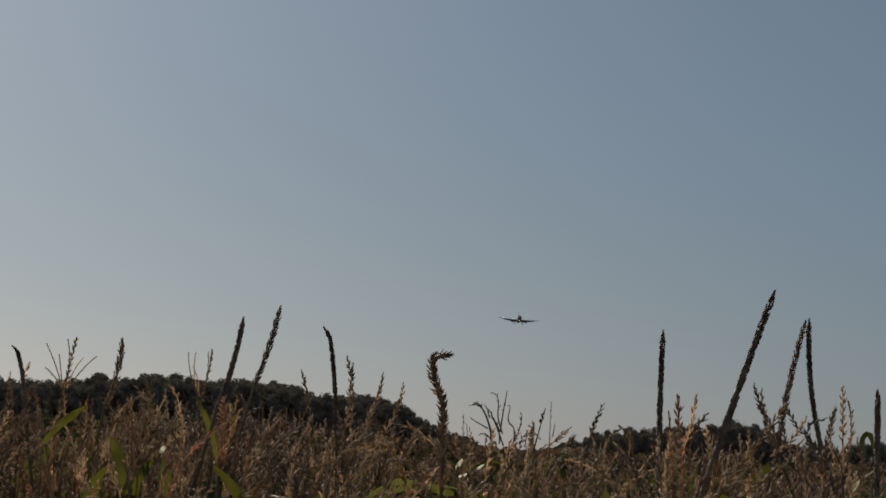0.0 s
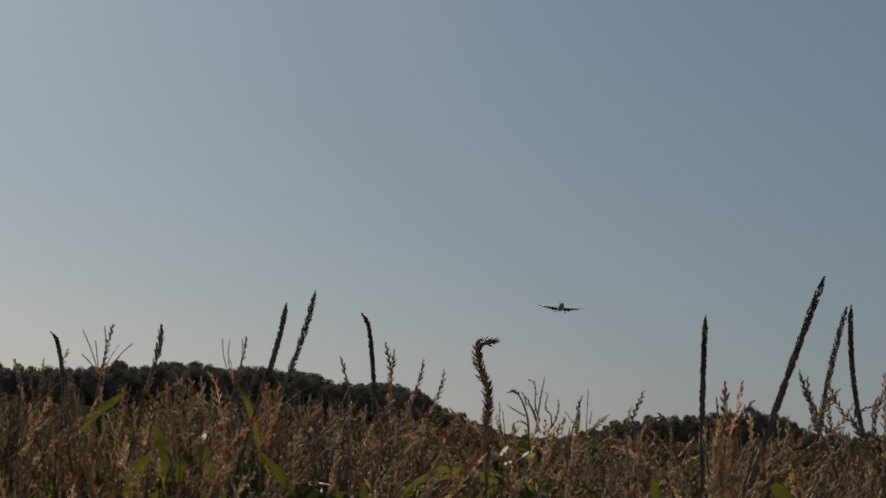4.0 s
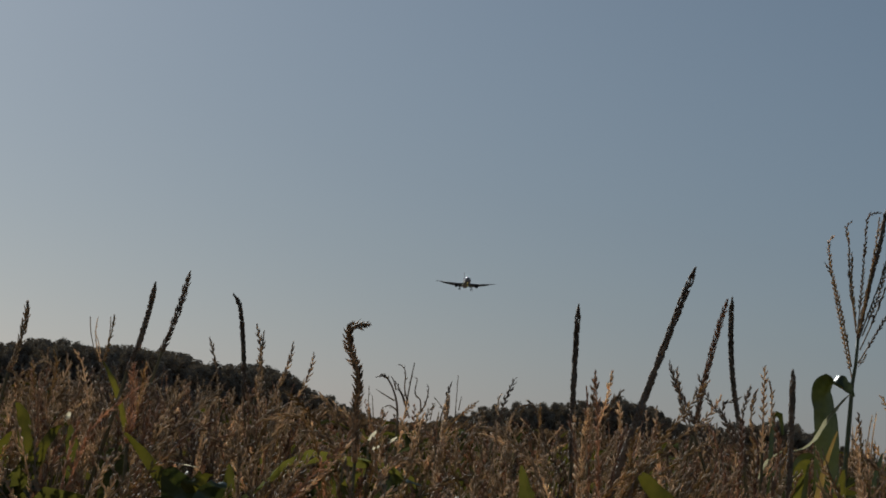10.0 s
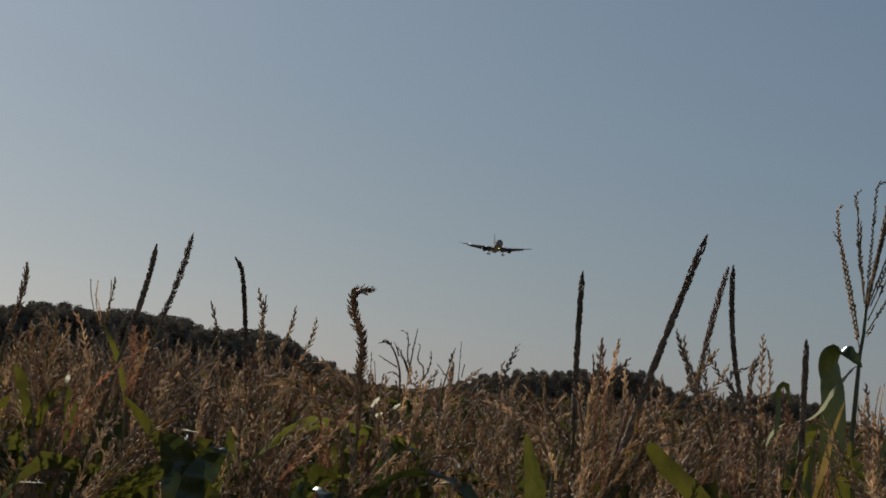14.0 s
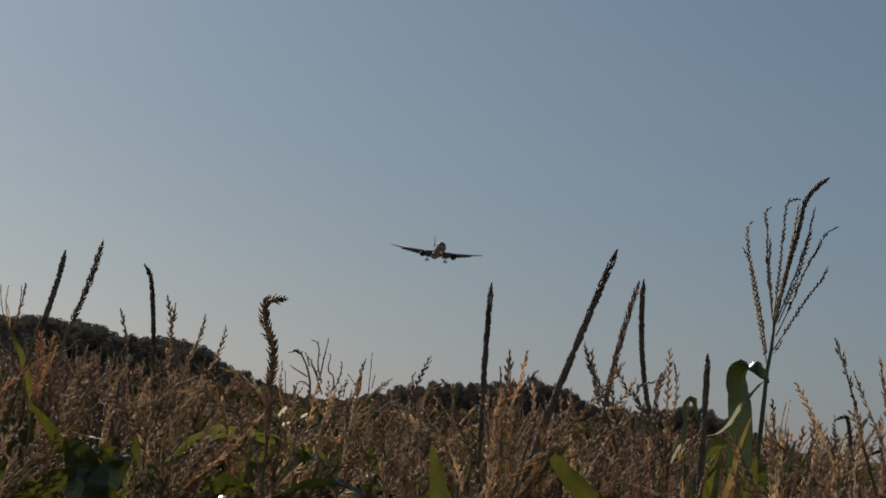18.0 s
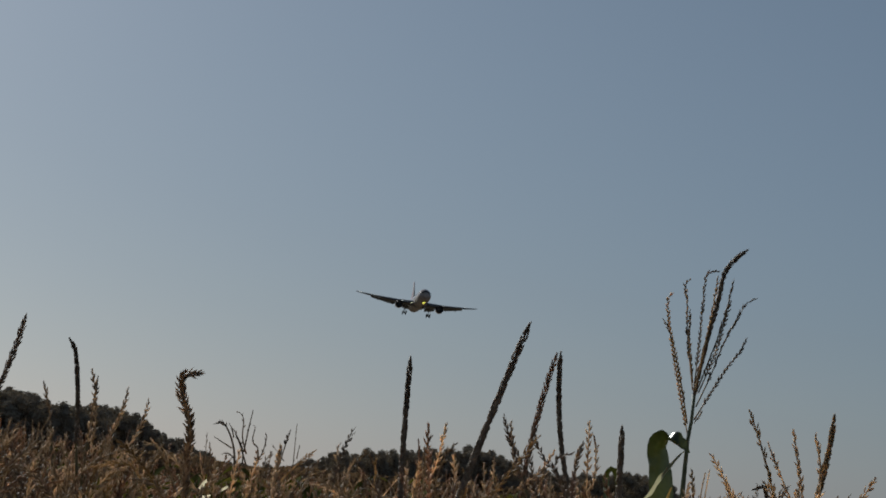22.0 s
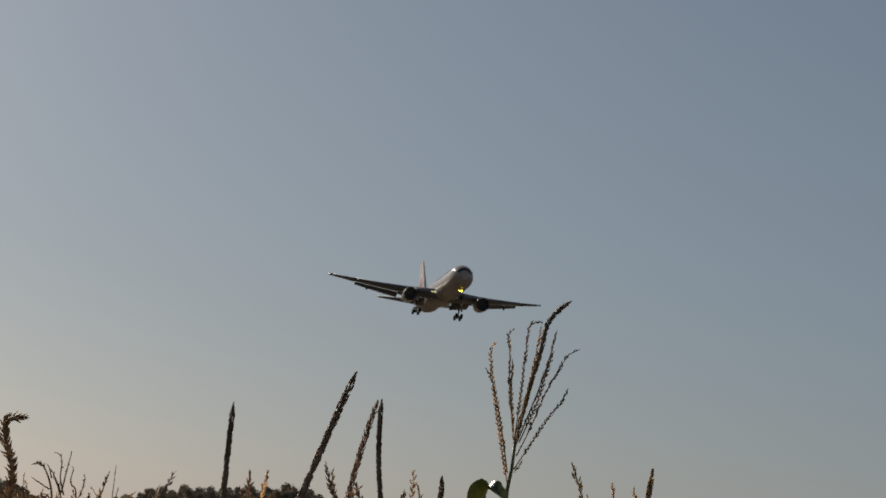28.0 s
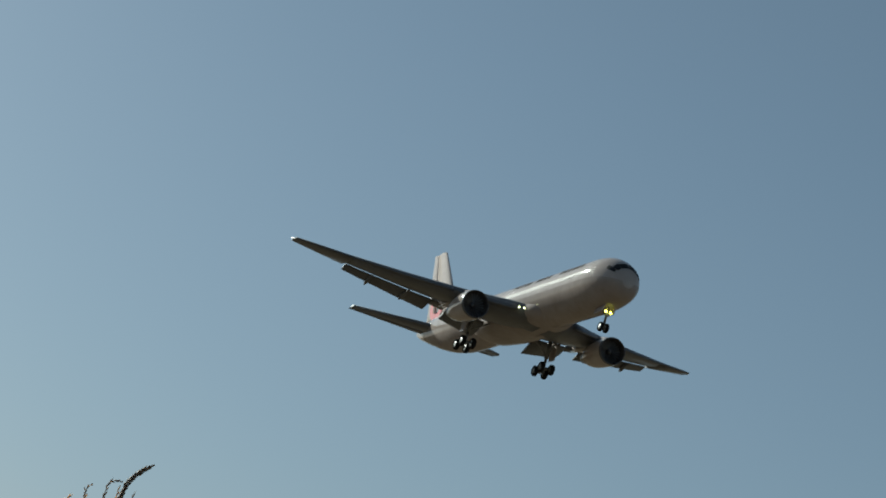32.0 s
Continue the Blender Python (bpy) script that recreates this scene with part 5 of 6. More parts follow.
def build_airliner():
    plane = new("airliner")
    g = Geo()
    xs = []
    for a, b in zip(HULL, HULL[1:]):
        n = 4 if a[0] - b[0] < 6 else 14
        xs += [a[0] + (b[0] - a[0]) * k / n for k in range(n)]
    xs.append(HULL[-1][0])
    loft(g, [[hull(x, 2 * math.pi * k / 40) for k in range(40)] for x in xs])
    body = part("fuselage", g, M_WHITE, plane, "glossy white fuselage")
    # a darker grey shell over the lower half
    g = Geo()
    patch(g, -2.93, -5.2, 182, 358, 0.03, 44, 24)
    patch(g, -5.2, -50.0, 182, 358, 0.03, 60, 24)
    part("belly_paint", g, M_BELLY, body, "grey lower half of the fuselage")
    # belly fairing
    g = Geo()
    rings = []
    for i in range(15):
        s = i / 14
        x, f = -17.0 - 16.5 * s, math.sin(math.pi * s) ** 0.5
        rings.append([Vector((x, (2.0 + 0.95 * f) * math.cos(a), -1.45 + (0.9 + 0.72 * f) * math.sin(a))) for a in (2 * math.pi * k / 24 for k in range(24))])
    loft(g, rings)
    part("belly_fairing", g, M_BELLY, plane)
    # cockpit glazing, three panes each side
    for side in (0, 1):
        for t0, t1, x0, x1 in ((58, 88.8, -3.34, -3.92), (37, 57.2, -3.38, -4.0), (23, 36.2, -3.52, -4.5)):
            g = Geo()
            a, b = (t0, t1) if side == 0 else (180 - t1, 180 - t0)
            patch(g, x0, x1, a, b, 0.03)
            part("cockpit_window", g, M_GLASS, body, "dark cockpit window pane")
    # cabin windows and doors
    for side in (0, 1):
        g = Geo()
        for i in range(62):
            x = -8.0 - i * 0.56
            t = 13
            patch(g, x, x - 0.25, *((t - 4, t + 4) if side == 0 else (176 - t, 184 - t)), 0.012, 1, 2)
        part("window_row", g, M_CABIN, body, "row of small dark cabin windows")
        for x in (-6.2, -24.2, -43.2):
            g = Geo()
            for th in ((-18, -17), (34, 35)):
                patch(g, x, x - 1.05, *(th if side == 0 else (180 - th[1], 180 - th[0])), 0.015, 2, 1)
            for dx in (0, 1.05):
                patch(g, x - dx, x - dx - 0.05, *((-18, 35) if side == 0 else (145, 198)), 0.015, 1, 8)
            part("door_outline", g, M_GREY, body)
        # dark bars on the upper fuselage
        for i in range(18):
            if i in (6, 7, 12):
                continue
            g = Geo()
            x = -9.3 - i * 0.9
            patch(g, x, x - (0.5, 0.62, 0.45)[i % 3], *((33, 46) if side == 0 else (134, 147)), 0.015, 2, 4)
            part("painted_bar", g, M_INK, body, "dark painted bar")
    for sgn in (1, -1):
        build_wing(plane, sgn)
        build_engine(plane, sgn)
        build_main_gear(plane, sgn)
        build_tailplane(plane, sgn)
    build_fin(plane)
    build_nose_gear(plane)
    return tagged(plane, "white twin-engine airliner on approach, wheels and flaps down", "airplane")


def build_wing(plane, sgn):
    def sec(y, f0, f1, th, dz=0.0, tilt=0.0, drop=0.0, back=0.0):
        le, te = wing_le(y), wing_te(y)
        ch = le - te
        s = foil(le - ch * f0 - back, le - ch * f1 - back, th, y * sgn, wing_z(y) - drop, tilt)
        return s

    def flip(rings):
        return rings if sgn > 0 else [r[::-1] for r in rings]

    g = Geo()
    loft(g, flip([sec(y, 0.0, 0.782, t) for y, t in ((0.5, 0.16), (2.5, 0.155), (5.2, 0.145), (7.9, 0.135), (12.7, 0.13), (18.3, 0.122))]))
    loft(g, flip([sec(y, 0.0, 1.0, t) for y, t in ((18.32, 0.1), (20.5, 0.095), (23.0, 0.09), (23.79, 0.07))]))
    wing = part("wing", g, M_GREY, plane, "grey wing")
    # flaps, lowered, with a slot ahead of them
    for y0, y1 in ((3.0, 7.0), (9.0, 18.1)):
        g = Geo()
        rings = []
        for k in range(4):
            y = y0 + (y1 - y0) * k / 3
            ch = wing_le(y) - wing_te(y)
            rings.append(sec(y, 0.79, 1.075, 0.12, tilt=radians(21), drop=0.02 * ch, back=0.002 * ch))
        loft(g, flip(rings))
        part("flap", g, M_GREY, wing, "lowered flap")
    # inner aileron
    g = Geo()
    loft(g, flip([sec(y, 0.795, 1.0, 0.1, tilt=radians(8)) for y in (7.1, 8.9)]))
    part("aileron", g, M_GREY, wing)
    # drooped slats
    for y0, y1 in ((3.4, 6.9), (9.2, 23.2)):
        g = Geo()
        rings = []
        for k in range(4):
            y = y0 + (y1 - y0) * k / 3
            ch = wing_le(y) - wing_te(y)
            rings.append(sec(y, -0.055, 0.085, 0.3, tilt=radians(-22), drop=-0.0 + 0.012 * ch))
        loft(g, flip(rings))
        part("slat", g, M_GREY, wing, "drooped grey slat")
    # flap track fairings
    for y in (5.6, 11.6, 15.4):
        g = Geo()
        ch = wing_le(y) - wing_te(y)
        x0, z0 = wing_le(y) - ch * 0.62, wing_z(y) - 0.22
        pts = [Vector((x0, y * sgn, z0)), Vector((x0 - 1.1, y * sgn, z0 - 0.22)), Vector((wing_te(y) + 0.2, y * sgn, z0 - 0.45)), Vector((wing_te(y) - 0.1, y * sgn, z0 - 0.62)), Vector((wing_te(y) - 0.35, y * sgn, z0 - 0.75))]
        tube(g, pts, [0.04, 0.2, 0.24, 0.15, 0.03], 8)
        part("flap_fairing", g, M_GREY, wing)
    # landing lamps in one wing root
    if sgn < 0:
        for o in (0.0, 0.28):
            g = Geo()
            tube(g, [Vector((-19.3 - o, (2.85 + o * 1.6) * sgn, -1.5)), Vector((-19.28 - o, (2.85 + o * 1.6) * sgn, -1.5))], [0.1, 0.1], 12)
            part("landing_lamp", g, M_LAMP_PALE, wing, "pale lit landing lamp")
    # tip light
    g = Geo()
    tube(g, [Vector((-32.6, 23.7 * sgn, wing_z(23.7))), Vector((-33.3, 23.9 * sgn, wing_z(23.7)))], [0.05, 0.1], 8)
    part("tip_lamp", g, M_METAL, wing)


def build_engine(plane, sgn):
    y, z, back = 7.9 * sgn, -2.65, -1.0
    prof = [(-18.75, 1.38), (-18.6, 1.41), (-18.62, 1.45), (-18.9, 1.49), (-19.6, 1.52), (-20.6, 1.51), (-21.8, 1.42), (-22.8, 1.22), (-23.3, 1.08)]

    def ring(x, r, n=28):
        return [Vector((x + back, y + r * math.cos(a), z + r * math.sin(a) * 0.98)) for a in (2 * math.pi * k / n for k in range(n))]

    g = Geo()
    loft(g, [ring(x, r) for x, r in prof], False)
    nac = part("nacelle", g, M_WHITE, plane, "pale engine nacelle")
    g = Geo()
    loft(g, [ring(x, r) for x, r in ((-18.72, 1.36), (-18.575, 1.385), (-18.56, 1.41), (-18.62, 1.46), (-18.85, 1.495))], False)
    part("inlet_lip", g, M_GREY, nac, "dull metal inlet lip")
    g = Geo()
    loft(g, [ring(-18.7, 1.375), ring(-19.0, 1.34), ring(-19.6, 1.30)], False)
    loft(g, [ring(-19.6, 1.30), ring(-19.62, 0.05)], False)
    part("inlet_duct", g, M_DARK, nac)
    for k in range(24):
        g = Geo()
        a = 2 * math.pi * k / 24
        c, s = math.cos(a), math.sin(a)
        t = Vector((0, -s, c))
        r0, r1 = Vector((back - 19.45, y + 0.34 * c, z + 0.34 * s)), Vector((back - 19.45, y + 1.26 * c, z + 1.26 * s))
        g.add([r0 - t * 0.04, r0 + t * 0.04 + Vector((-0.1, 0, 0)), r1 + t * 0.13 + Vector((-0.06, 0, 0)), r1 - t * 0.05], [(0, 1, 2, 3)])
        part("fan_blade", g, M_FAN, nac)
    g = Geo()
    tube(g, [Vector((back - 19.1, y, z)), Vector((back - 19.25, y, z)), Vector((back - 19.5, y, z))], [0.02, 0.2, 0.34], 14)
    part("spinner", g, M_FAN, nac)
    g = Geo()
    loft(g, [ring(-22.6, 0.9), ring(-23.6, 0.82), ring(-24.9, 0.55)], False)
    tube(g, [Vector((back - 24.2, y, z)), Vector((back - 25.7, y, z))], [0.42, 0.05], 14)
    part("core_nozzle", g, M_GEAR, nac)
    g = Geo()
    loft(g, [[Vector((x + back, y + o, zz)) for o, zz in ((-0.22, zb), (0.22, zb), (0.22, zt), (-0.22, zt))] for x, zb, zt in ((-19.4, -1.35, -1.2), (-21.0, -1.4, -0.85), (-23.5, -1.7, -0.7), (-26.5, -1.75, -0.9), (-28.5, -1.5, -1.2))])
    part("pylon", g, M_WHITE, nac)


def build_main_gear(plane, sgn):
    y = 4.65 * sgn
    g = Geo()
    cylinder(g, (-28.0, y, -1.6), (-28.2, y, -3.4), 0.24)
    cylinder(g, (-28.2, y, -3.3), (-28.3, y, -4.7), 0.15)
    leg = part("main_gear_leg", g, M_GEAR, plane, "lowered main landing gear leg")
    g = Geo()
    cylinder(g, (-28.2, y, -3.2), (-27.6, y - 2.0 * sgn, -1.9), 0.09)
    cylinder(g, (-28.2, y, -3.2), (-26.6, y, -1.9), 0.08)
    part("brace", g, M_GEAR, leg)
    g = Geo()
    cylinder(g, (-27.5, y, -4.55), (-29.1, y, -4.85), 0.14)
    for x, zz in ((-27.6, -4.57), (-29.0, -4.83)):
        cylinder(g, (x, y - 0.75, zz), (x, y + 0.75, zz), 0.09)
    part("bogie", g, M_GEAR, leg)
    for x, zz in ((-27.6, -4.57), (-29.0, -4.83)):
        for o in (-0.58, 0.58):
            wheel(leg, x, y + o, zz, 0.58, 0.42)
    g = Geo()
    g.add([Vector(p) for p in ((-27.2, y + 0.45 * sgn, -1.5), (-29.0, y + 0.45 * sgn, -1.5), (-28.8, y + 0.62 * sgn, -3.5), (-27.5, y + 0.62 * sgn, -3.5),
                               (-27.2, y + 0.52 * sgn, -1.5), (-29.0, y + 0.52 * sgn, -1.5), (-28.8, y + 0.69 * sgn, -3.5), (-27.5, y + 0.69 * sgn, -3.5))],
          [(0, 1, 2, 3), (7, 6, 5, 4), (0, 4, 5, 1), (1, 5, 6, 2), (2, 6, 7, 3), (3, 7, 4, 0)])
    part("gear_door", g, M_WHITE, leg, "pale gear door", False)


def build_nose_gear(plane):
    g = Geo()
    cylinder(g, (-6.00, 0, -2.2), (-6.25, 0, -4.45), 0.12)
    cylinder(g, (-6.20, -0.42, -4.5), (-6.20, 0.42, -4.5), 0.08)
    leg = part("nose_gear_leg", g, M_GEAR, plane, "lowered nose landing gear leg")
    g = Geo()
    cylinder(g, (-6.15, 0, -3.4), (-7.4, 0, -2.4), 0.07)
    part("brace", g, M_GEAR, leg)
    for o in (-0.3, 0.3):
        wheel(leg, -6.2, o, -4.5, 0.47, 0.3)
    for o in (-0.26, 0.26):
        g = Geo()
        tube(g, [Vector((-5.86, o, -3.0)), Vector((-5.84, o, -3.0))], [0.14, 0.14], 14)
        part("landing_lamp", g, M_LAMP, leg, "lit yellow landing lamp")
    for o in (-0.5, 0.5):
        g = Geo()
        s = 1 if o > 0 else -1
        g.add([Vector(p) for p in ((-5.6, o, -2.4), (-7.6, o, -2.55), (-7.6, o + 0.1 * s, -3.15), (-5.8, o + 0.1 * s, -3.0), (-5.6, o + 0.05 * s, -2.4), (-7.6, o + 0.05 * s, -2.55), (-7.6, o + 0.15 * s, -3.15), (-5.8, o + 0.15 * s, -3.0))],
              [(0, 1, 2, 3), (7, 6, 5, 4), (0, 4, 5, 1), (1, 5, 6, 2), (2, 6, 7, 3), (3, 7, 4, 0)])
        part("gear_door", g, M_WHITE, leg, "pale gear door", False)


def build_tailplane(plane, sgn):
    def rings(f0, f1, th):
        out = []
        for y, le, te, z in ((0.4, -45.6, -51.4, 0.75), (1.4, -46.4, -51.7, 0.8), (9.31, -51.9, -53.9, 1.55)):
            ch = le - te
            out.append(foil(le - ch * f0, le - ch * f1, th, y * sgn, z))
        return out if sgn > 0 else [r[::-1] for r in out]

    g = Geo()
    loft(g, rings(0, 0.72, 0.12))
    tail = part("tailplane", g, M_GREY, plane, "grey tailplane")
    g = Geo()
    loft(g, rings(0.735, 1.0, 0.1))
    part("elevator", g, M_GREY, tail)


def build_fin(plane):
    def rings(f0, f1, th):
        out = []
        for z, le, te in ((1.6, -43.0, -52.8), (3.4, -45.0, -53.1), (11.05, -51.7, -55.1)):
            ch = le - te
            out.append([Vector((p.x, p.y, z)) for p in foil(le - ch * f0, le - ch * f1, th, 0, z, vertical=True)])
        return [r[::-1] for r in out]

    g = Geo()
    loft(g, rings(0, 0.7, 0.1))
    fin = part("fin", g, M_FIN, plane, "white tail fin")
    g = Geo()
    loft(g, rings(0.7005, 1.0, 0.088))
    part("rudder", g, M_FIN, fin)
    # round red emblem, plain, on both faces
    for s in (-1, 1):
        g = Geo()
        n, cx, cz = 36, -49.7, 4.4
        v = []
        for k in range(n + 1):
            a = 2 * math.pi * (0.05 + 0.9 * k / n) + 0.6
            for r in (1.35, 2.1):
                v.append(Vector((cx + r * math.cos(a) * 0.95, s * (0.43 - 0.018 * (cz + r * math.sin(a) - 3.4)), cz + r * math.sin(a))))
        g.add(v, [(2 * k, 2 * k + 1, 2 * k + 3, 2 * k + 2) for k in range(n)])
        part("emblem", g, M_RED, fin, "round red emblem")


airliner = build_airliner()


def build_insect():
    """A dark fly that darts past."""
    bug = new("insect")
    g = Geo()
    tube(g, [Vector((0.0065, 0, 0)), Vector((0.004, 0, 0)), Vector((0, 0, 0.0006)), Vector((-0.005, 0, 0)), Vector((-0.0075, 0, -0.001))], [0.0004, 0.0018, 0.0024, 0.0022, 0.0004], 10)
    part("body", g, M_RUBBER, bug)
    for s in (-1, 1):
        g = Geo()
        g.add([Vector(p) for p in ((0.001, 0.001 * s, 0.002), (-0.002, 0.007 * s, 0.004), (-0.006, 0.008 * s, 0.004), (-0.005, 0.002 * s, 0.0025))], [(0, 1, 2, 3)])
        part("wing", g, M_CABIN, bug)
        for k in (-1, 0, 1):
            g = Geo()
            tube(g, [Vector((k * 0.002, 0.001 * s, -0.001)), Vector((k * 0.003, 0.004 * s, -0.002)), Vector((k * 0.0035, 0.0045 * s, -0.006))], [0.0003, 0.0003, 0.0002], 4)
            part("leg", g, M_RUBBER, bug)
    return tagged(bug, "small dark fly in flight over the maize", "insect")


insect = build_insect()


def lean(plant, a):
    """A plant leaning by a degrees about its root."""
    return pose(plant.location.x, plant.location.y, 0, 0, a, 0)


def motions():
    """The airliner flies down its approach, past the viewer's right."""
    walk(airliner, [
        (0, pose(-24.5, 2540.1, 158.9, -1.8, -2.39, -87.09)),
        (0.5, pose(-19.7, 2500.2, 160.7, -1.9, -2.51, -87.09)),
        (1, pose(-14.0, 2460.3, 157.3, -1.9, -2.56, -87.09)),
        (1.5, pose(-8.0, 2420.4, 152.8, -1.7, -2.55, -87.09)),
        (2, pose(-3.6, 2380.4, 151.3, -1.6, -2.56, -87.09)),
        (2.5, pose(-1.6, 2340.5, 150.1, -1.6, -2.59, -87.09)),
        (3, pose(-1.4, 2300.5, 147.8, -1.8, -2.63, -87.09)),
        (3.5, pose(-0.2, 2260.5, 143.9, -1.6, -2.60, -87.09)),
        (5.5, pose(7.0, 2100.6, 137.7, -2.1, -2.51, -87.09)),
        (6, pose(9.2, 2060.5, 136.5, -2.2, -2.54, -87.09)),
        (6.5, pose(10.9, 2020.5, 134.8, -2.2, -2.57, -87.09)),
        (7, pose(12.9, 1980.5, 133.0, -2.0, -2.60, -87.09)),
        (7.5, pose(15.3, 1940.4, 131.2, -1.7, -2.61, -87.09)),
        (8, pose(18.0, 1900.3, 129.4, -1.2, -2.60, -87.09)),
        (8.5, pose(20.9, 1860.2, 127.4, -0.5, -2.58, -87.09)),
        (9, pose(23.1, 1820.1, 125.1, 0.1, -2.61, -87.09)),
        (9.5, pose(25.0, 1780.1, 122.9, 0.5, -2.62, -87.09)),
        (10, pose(27.2, 1740.1, 120.9, 0.8, -2.62, -87.09)),
        (10.5, pose(29.3, 1700.2, 119.0, 1.0, -2.56, -87.09)),
        (11, pose(31.2, 1660.3, 116.7, 1.1, -2.57, -87.09)),
        (11.5, pose(33.2, 1620.6, 114.4, 1.2, -2.55, -87.09)),
        (12, pose(34.6, 1581.1, 111.9, 1.2, -2.56, -87.09)),
        (12.5, pose(36.1, 1541.7, 109.6, 1.1, -2.52, -87.09)),
        (13, pose(37.6, 1502.4, 107.4, 0.6, -2.50, -87.09)),
        (13.5, pose(39.2, 1463.4, 105.6, 0.0, -2.49, -87.09)),
        (14, pose(40.9, 1424.5, 103.7, -0.2, -2.50, -87.09)),
        (14.5, pose(41.6, 1385.9, 101.7, -0.6, -2.49, -87.09)),
        (16.5, pose(41.3, 1232.6, 93.1, -1.2, -2.54, -87.09)),
        (17, pose(41.8, 1194.7, 91.0, -1.4, -2.58, -87.09)),
        (17.5, pose(43.0, 1157.3, 89.1, -1.4, -2.53, -87.09)),
        (18, pose(44.1, 1120.3, 87.3, -1.2, -2.51, -87.09)),
        (18.5, pose(45.1, 1083.9, 85.6, -0.9, -2.49, -87.09)),
        (19, pose(45.7, 1047.9, 84.0, -0.9, -2.47, -87.09)),
        (19.5, pose(46.6, 1012.5, 82.7, -0.9, -2.42, -87.09)),
        (20, pose(47.7, 977.5, 81.3, -1.6, -2.43, -87.09)),
        (20.5, pose(48.7, 943.1, 79.8, -2.0, -2.39, -87.09)),
        (21, pose(49.5, 909.1, 78.2, -2.2, -2.41, -87.09)),
        (21.5, pose(50.2, 875.6, 76.6, -2.4, -2.43, -87.09)),
        (22, pose(51.1, 842.4, 74.9, -2.6, -2.49, -87.09)),
        (22.5, pose(52.1, 809.5, 73.3, -2.8, -2.47, -87.09)),
        (23, pose(53.3, 776.8, 71.8, -2.9, -2.48, -87.09)),
        (23.5, pose(54.4, 744.4, 70.3, -3.1, -2.49, -87.09)),
        (24, pose(56.0, 712.0, 68.8, -2.9, -2.56, -87.09)),
        (24.5, pose(58.0, 679.8, 67.3, -2.6, -2.71, -87.09)),
        (25, pose(59.6, 647.6, 66.0, -2.2, -2.72, -87.09)),
        (25.5, pose(61.0, 615.4, 64.7, -1.5, -2.63, -87.09)),
        (27.5, pose(68.2, 486.6, 59.2, -0.7, -3.85, -87.09)),
        (28, pose(70.7, 453.8, 58.6, -1.0, -3.57, -87.09)),
        (28.5, pose(72.5, 421.2, 58.1, -0.6, -3.81, -87.09)),
        (29, pose(73.7, 388.6, 57.7, -0.2, -4.11, -87.09)),
        (29.5, pose(74.7, 356.0, 57.3, 0.1, -4.33, -87.09)),
        (30, pose(75.3, 323.2, 56.9, 0.3, -4.34, -87.09)),
        (30.5, pose(75.9, 290.2, 56.6, 0.3, -3.72, -87.09)),
        (31, pose(76.9, 256.6, 56.1, 0.4, -3.12, -87.09)),
        (31.5, pose(78.3, 222.8, 55.2, 0.0, -2.45, -87.09)),
        (32, pose(79.7, 189.3, 54.1, -0.2, -2.09, -87.09)),
    ])
    # tall plants sway in the breeze
    walk(TALL["B"], [(t, lean(TALL["B"], a)) for t, a in ((0, -0.03), (2, -0.14), (3, -0.30), (4.5, -0.30), (5.5, -0.27), (6, -0.24), (6.5, -0.14), (7, -0.04), (7.5, 0.04), (8, 0.02), (8.5, 0.01), (9, 0.01), (9.5, -0.01), (10, -0.05), (10.5, -0.08), (11, -0.09), (11.5, -0.09), (12, -0.02), (12.5, 0.03), (13, -0.02), (13.5, -0.09), (14, -0.00), (14.5, 0.00), (32, -0.00))])
    walk(TALL["E"], [(t, lean(TALL["E"], a)) for t, a in ((0, 0.17), (1, 0.16), (2, 0.09), (3, 0.03), (4.5, -0.00), (5.5, -0.05), (6, -0.07), (6.5, -0.14), (7, -0.30), (7.5, -0.11), (8, 0.15), (8.5, 0.05), (9, 0.06), (9.5, -0.00), (10, 0.07), (10.5, -0.02), (11, -0.11), (11.5, -0.07), (12, 0.01), (12.5, 0.10), (13, 0.16), (13.5, 0.10), (14, -0.06), (14.5, -0.07), (27.5, -0.10), (29, -0.09), (31, -0.06), (32, -0.06))])
    walk(TALL["F"], [(t, lean(TALL["F"], a)) for t, a in ((0, -0.01), (0.5, 0.01), (1, 0.01), (1.5, 0.00), (2, 0.00), (2.5, 0.02), (3, 0.02), (5.5, 0.04), (6, 0.02), (6.5, 0.07), (7, 0.10), (7.5, -0.00), (8, -0.03), (8.5, 0.03), (9, 0.03), (9.5, 0.01), (10, -0.02), (10.5, 0.02), (11, 0.05), (11.5, 0.02), (12, -0.01), (12.5, -0.05), (13, -0.05), (13.5, -0.00), (14, 0.07), (14.5, 0.09), (16.5, 0.07), (17, 0.08), (17.5, 0.15), (18, 0.15), (18.5, 0.10), (19, 0.02), (19.5, 0.01), (20, 0.03), (20.5, 0.00), (21, 0.02), (21.5, 0.07), (22, -0.02), (22.5, -0.11), (23, -0.21), (23.5, -0.23), (24, -0.18), (24.5, 0.06), (25, 0.22), (25.5, -0.2), (27.5, 0.05), (29, 0.06), (31, 0.01), (32, 0.00))])
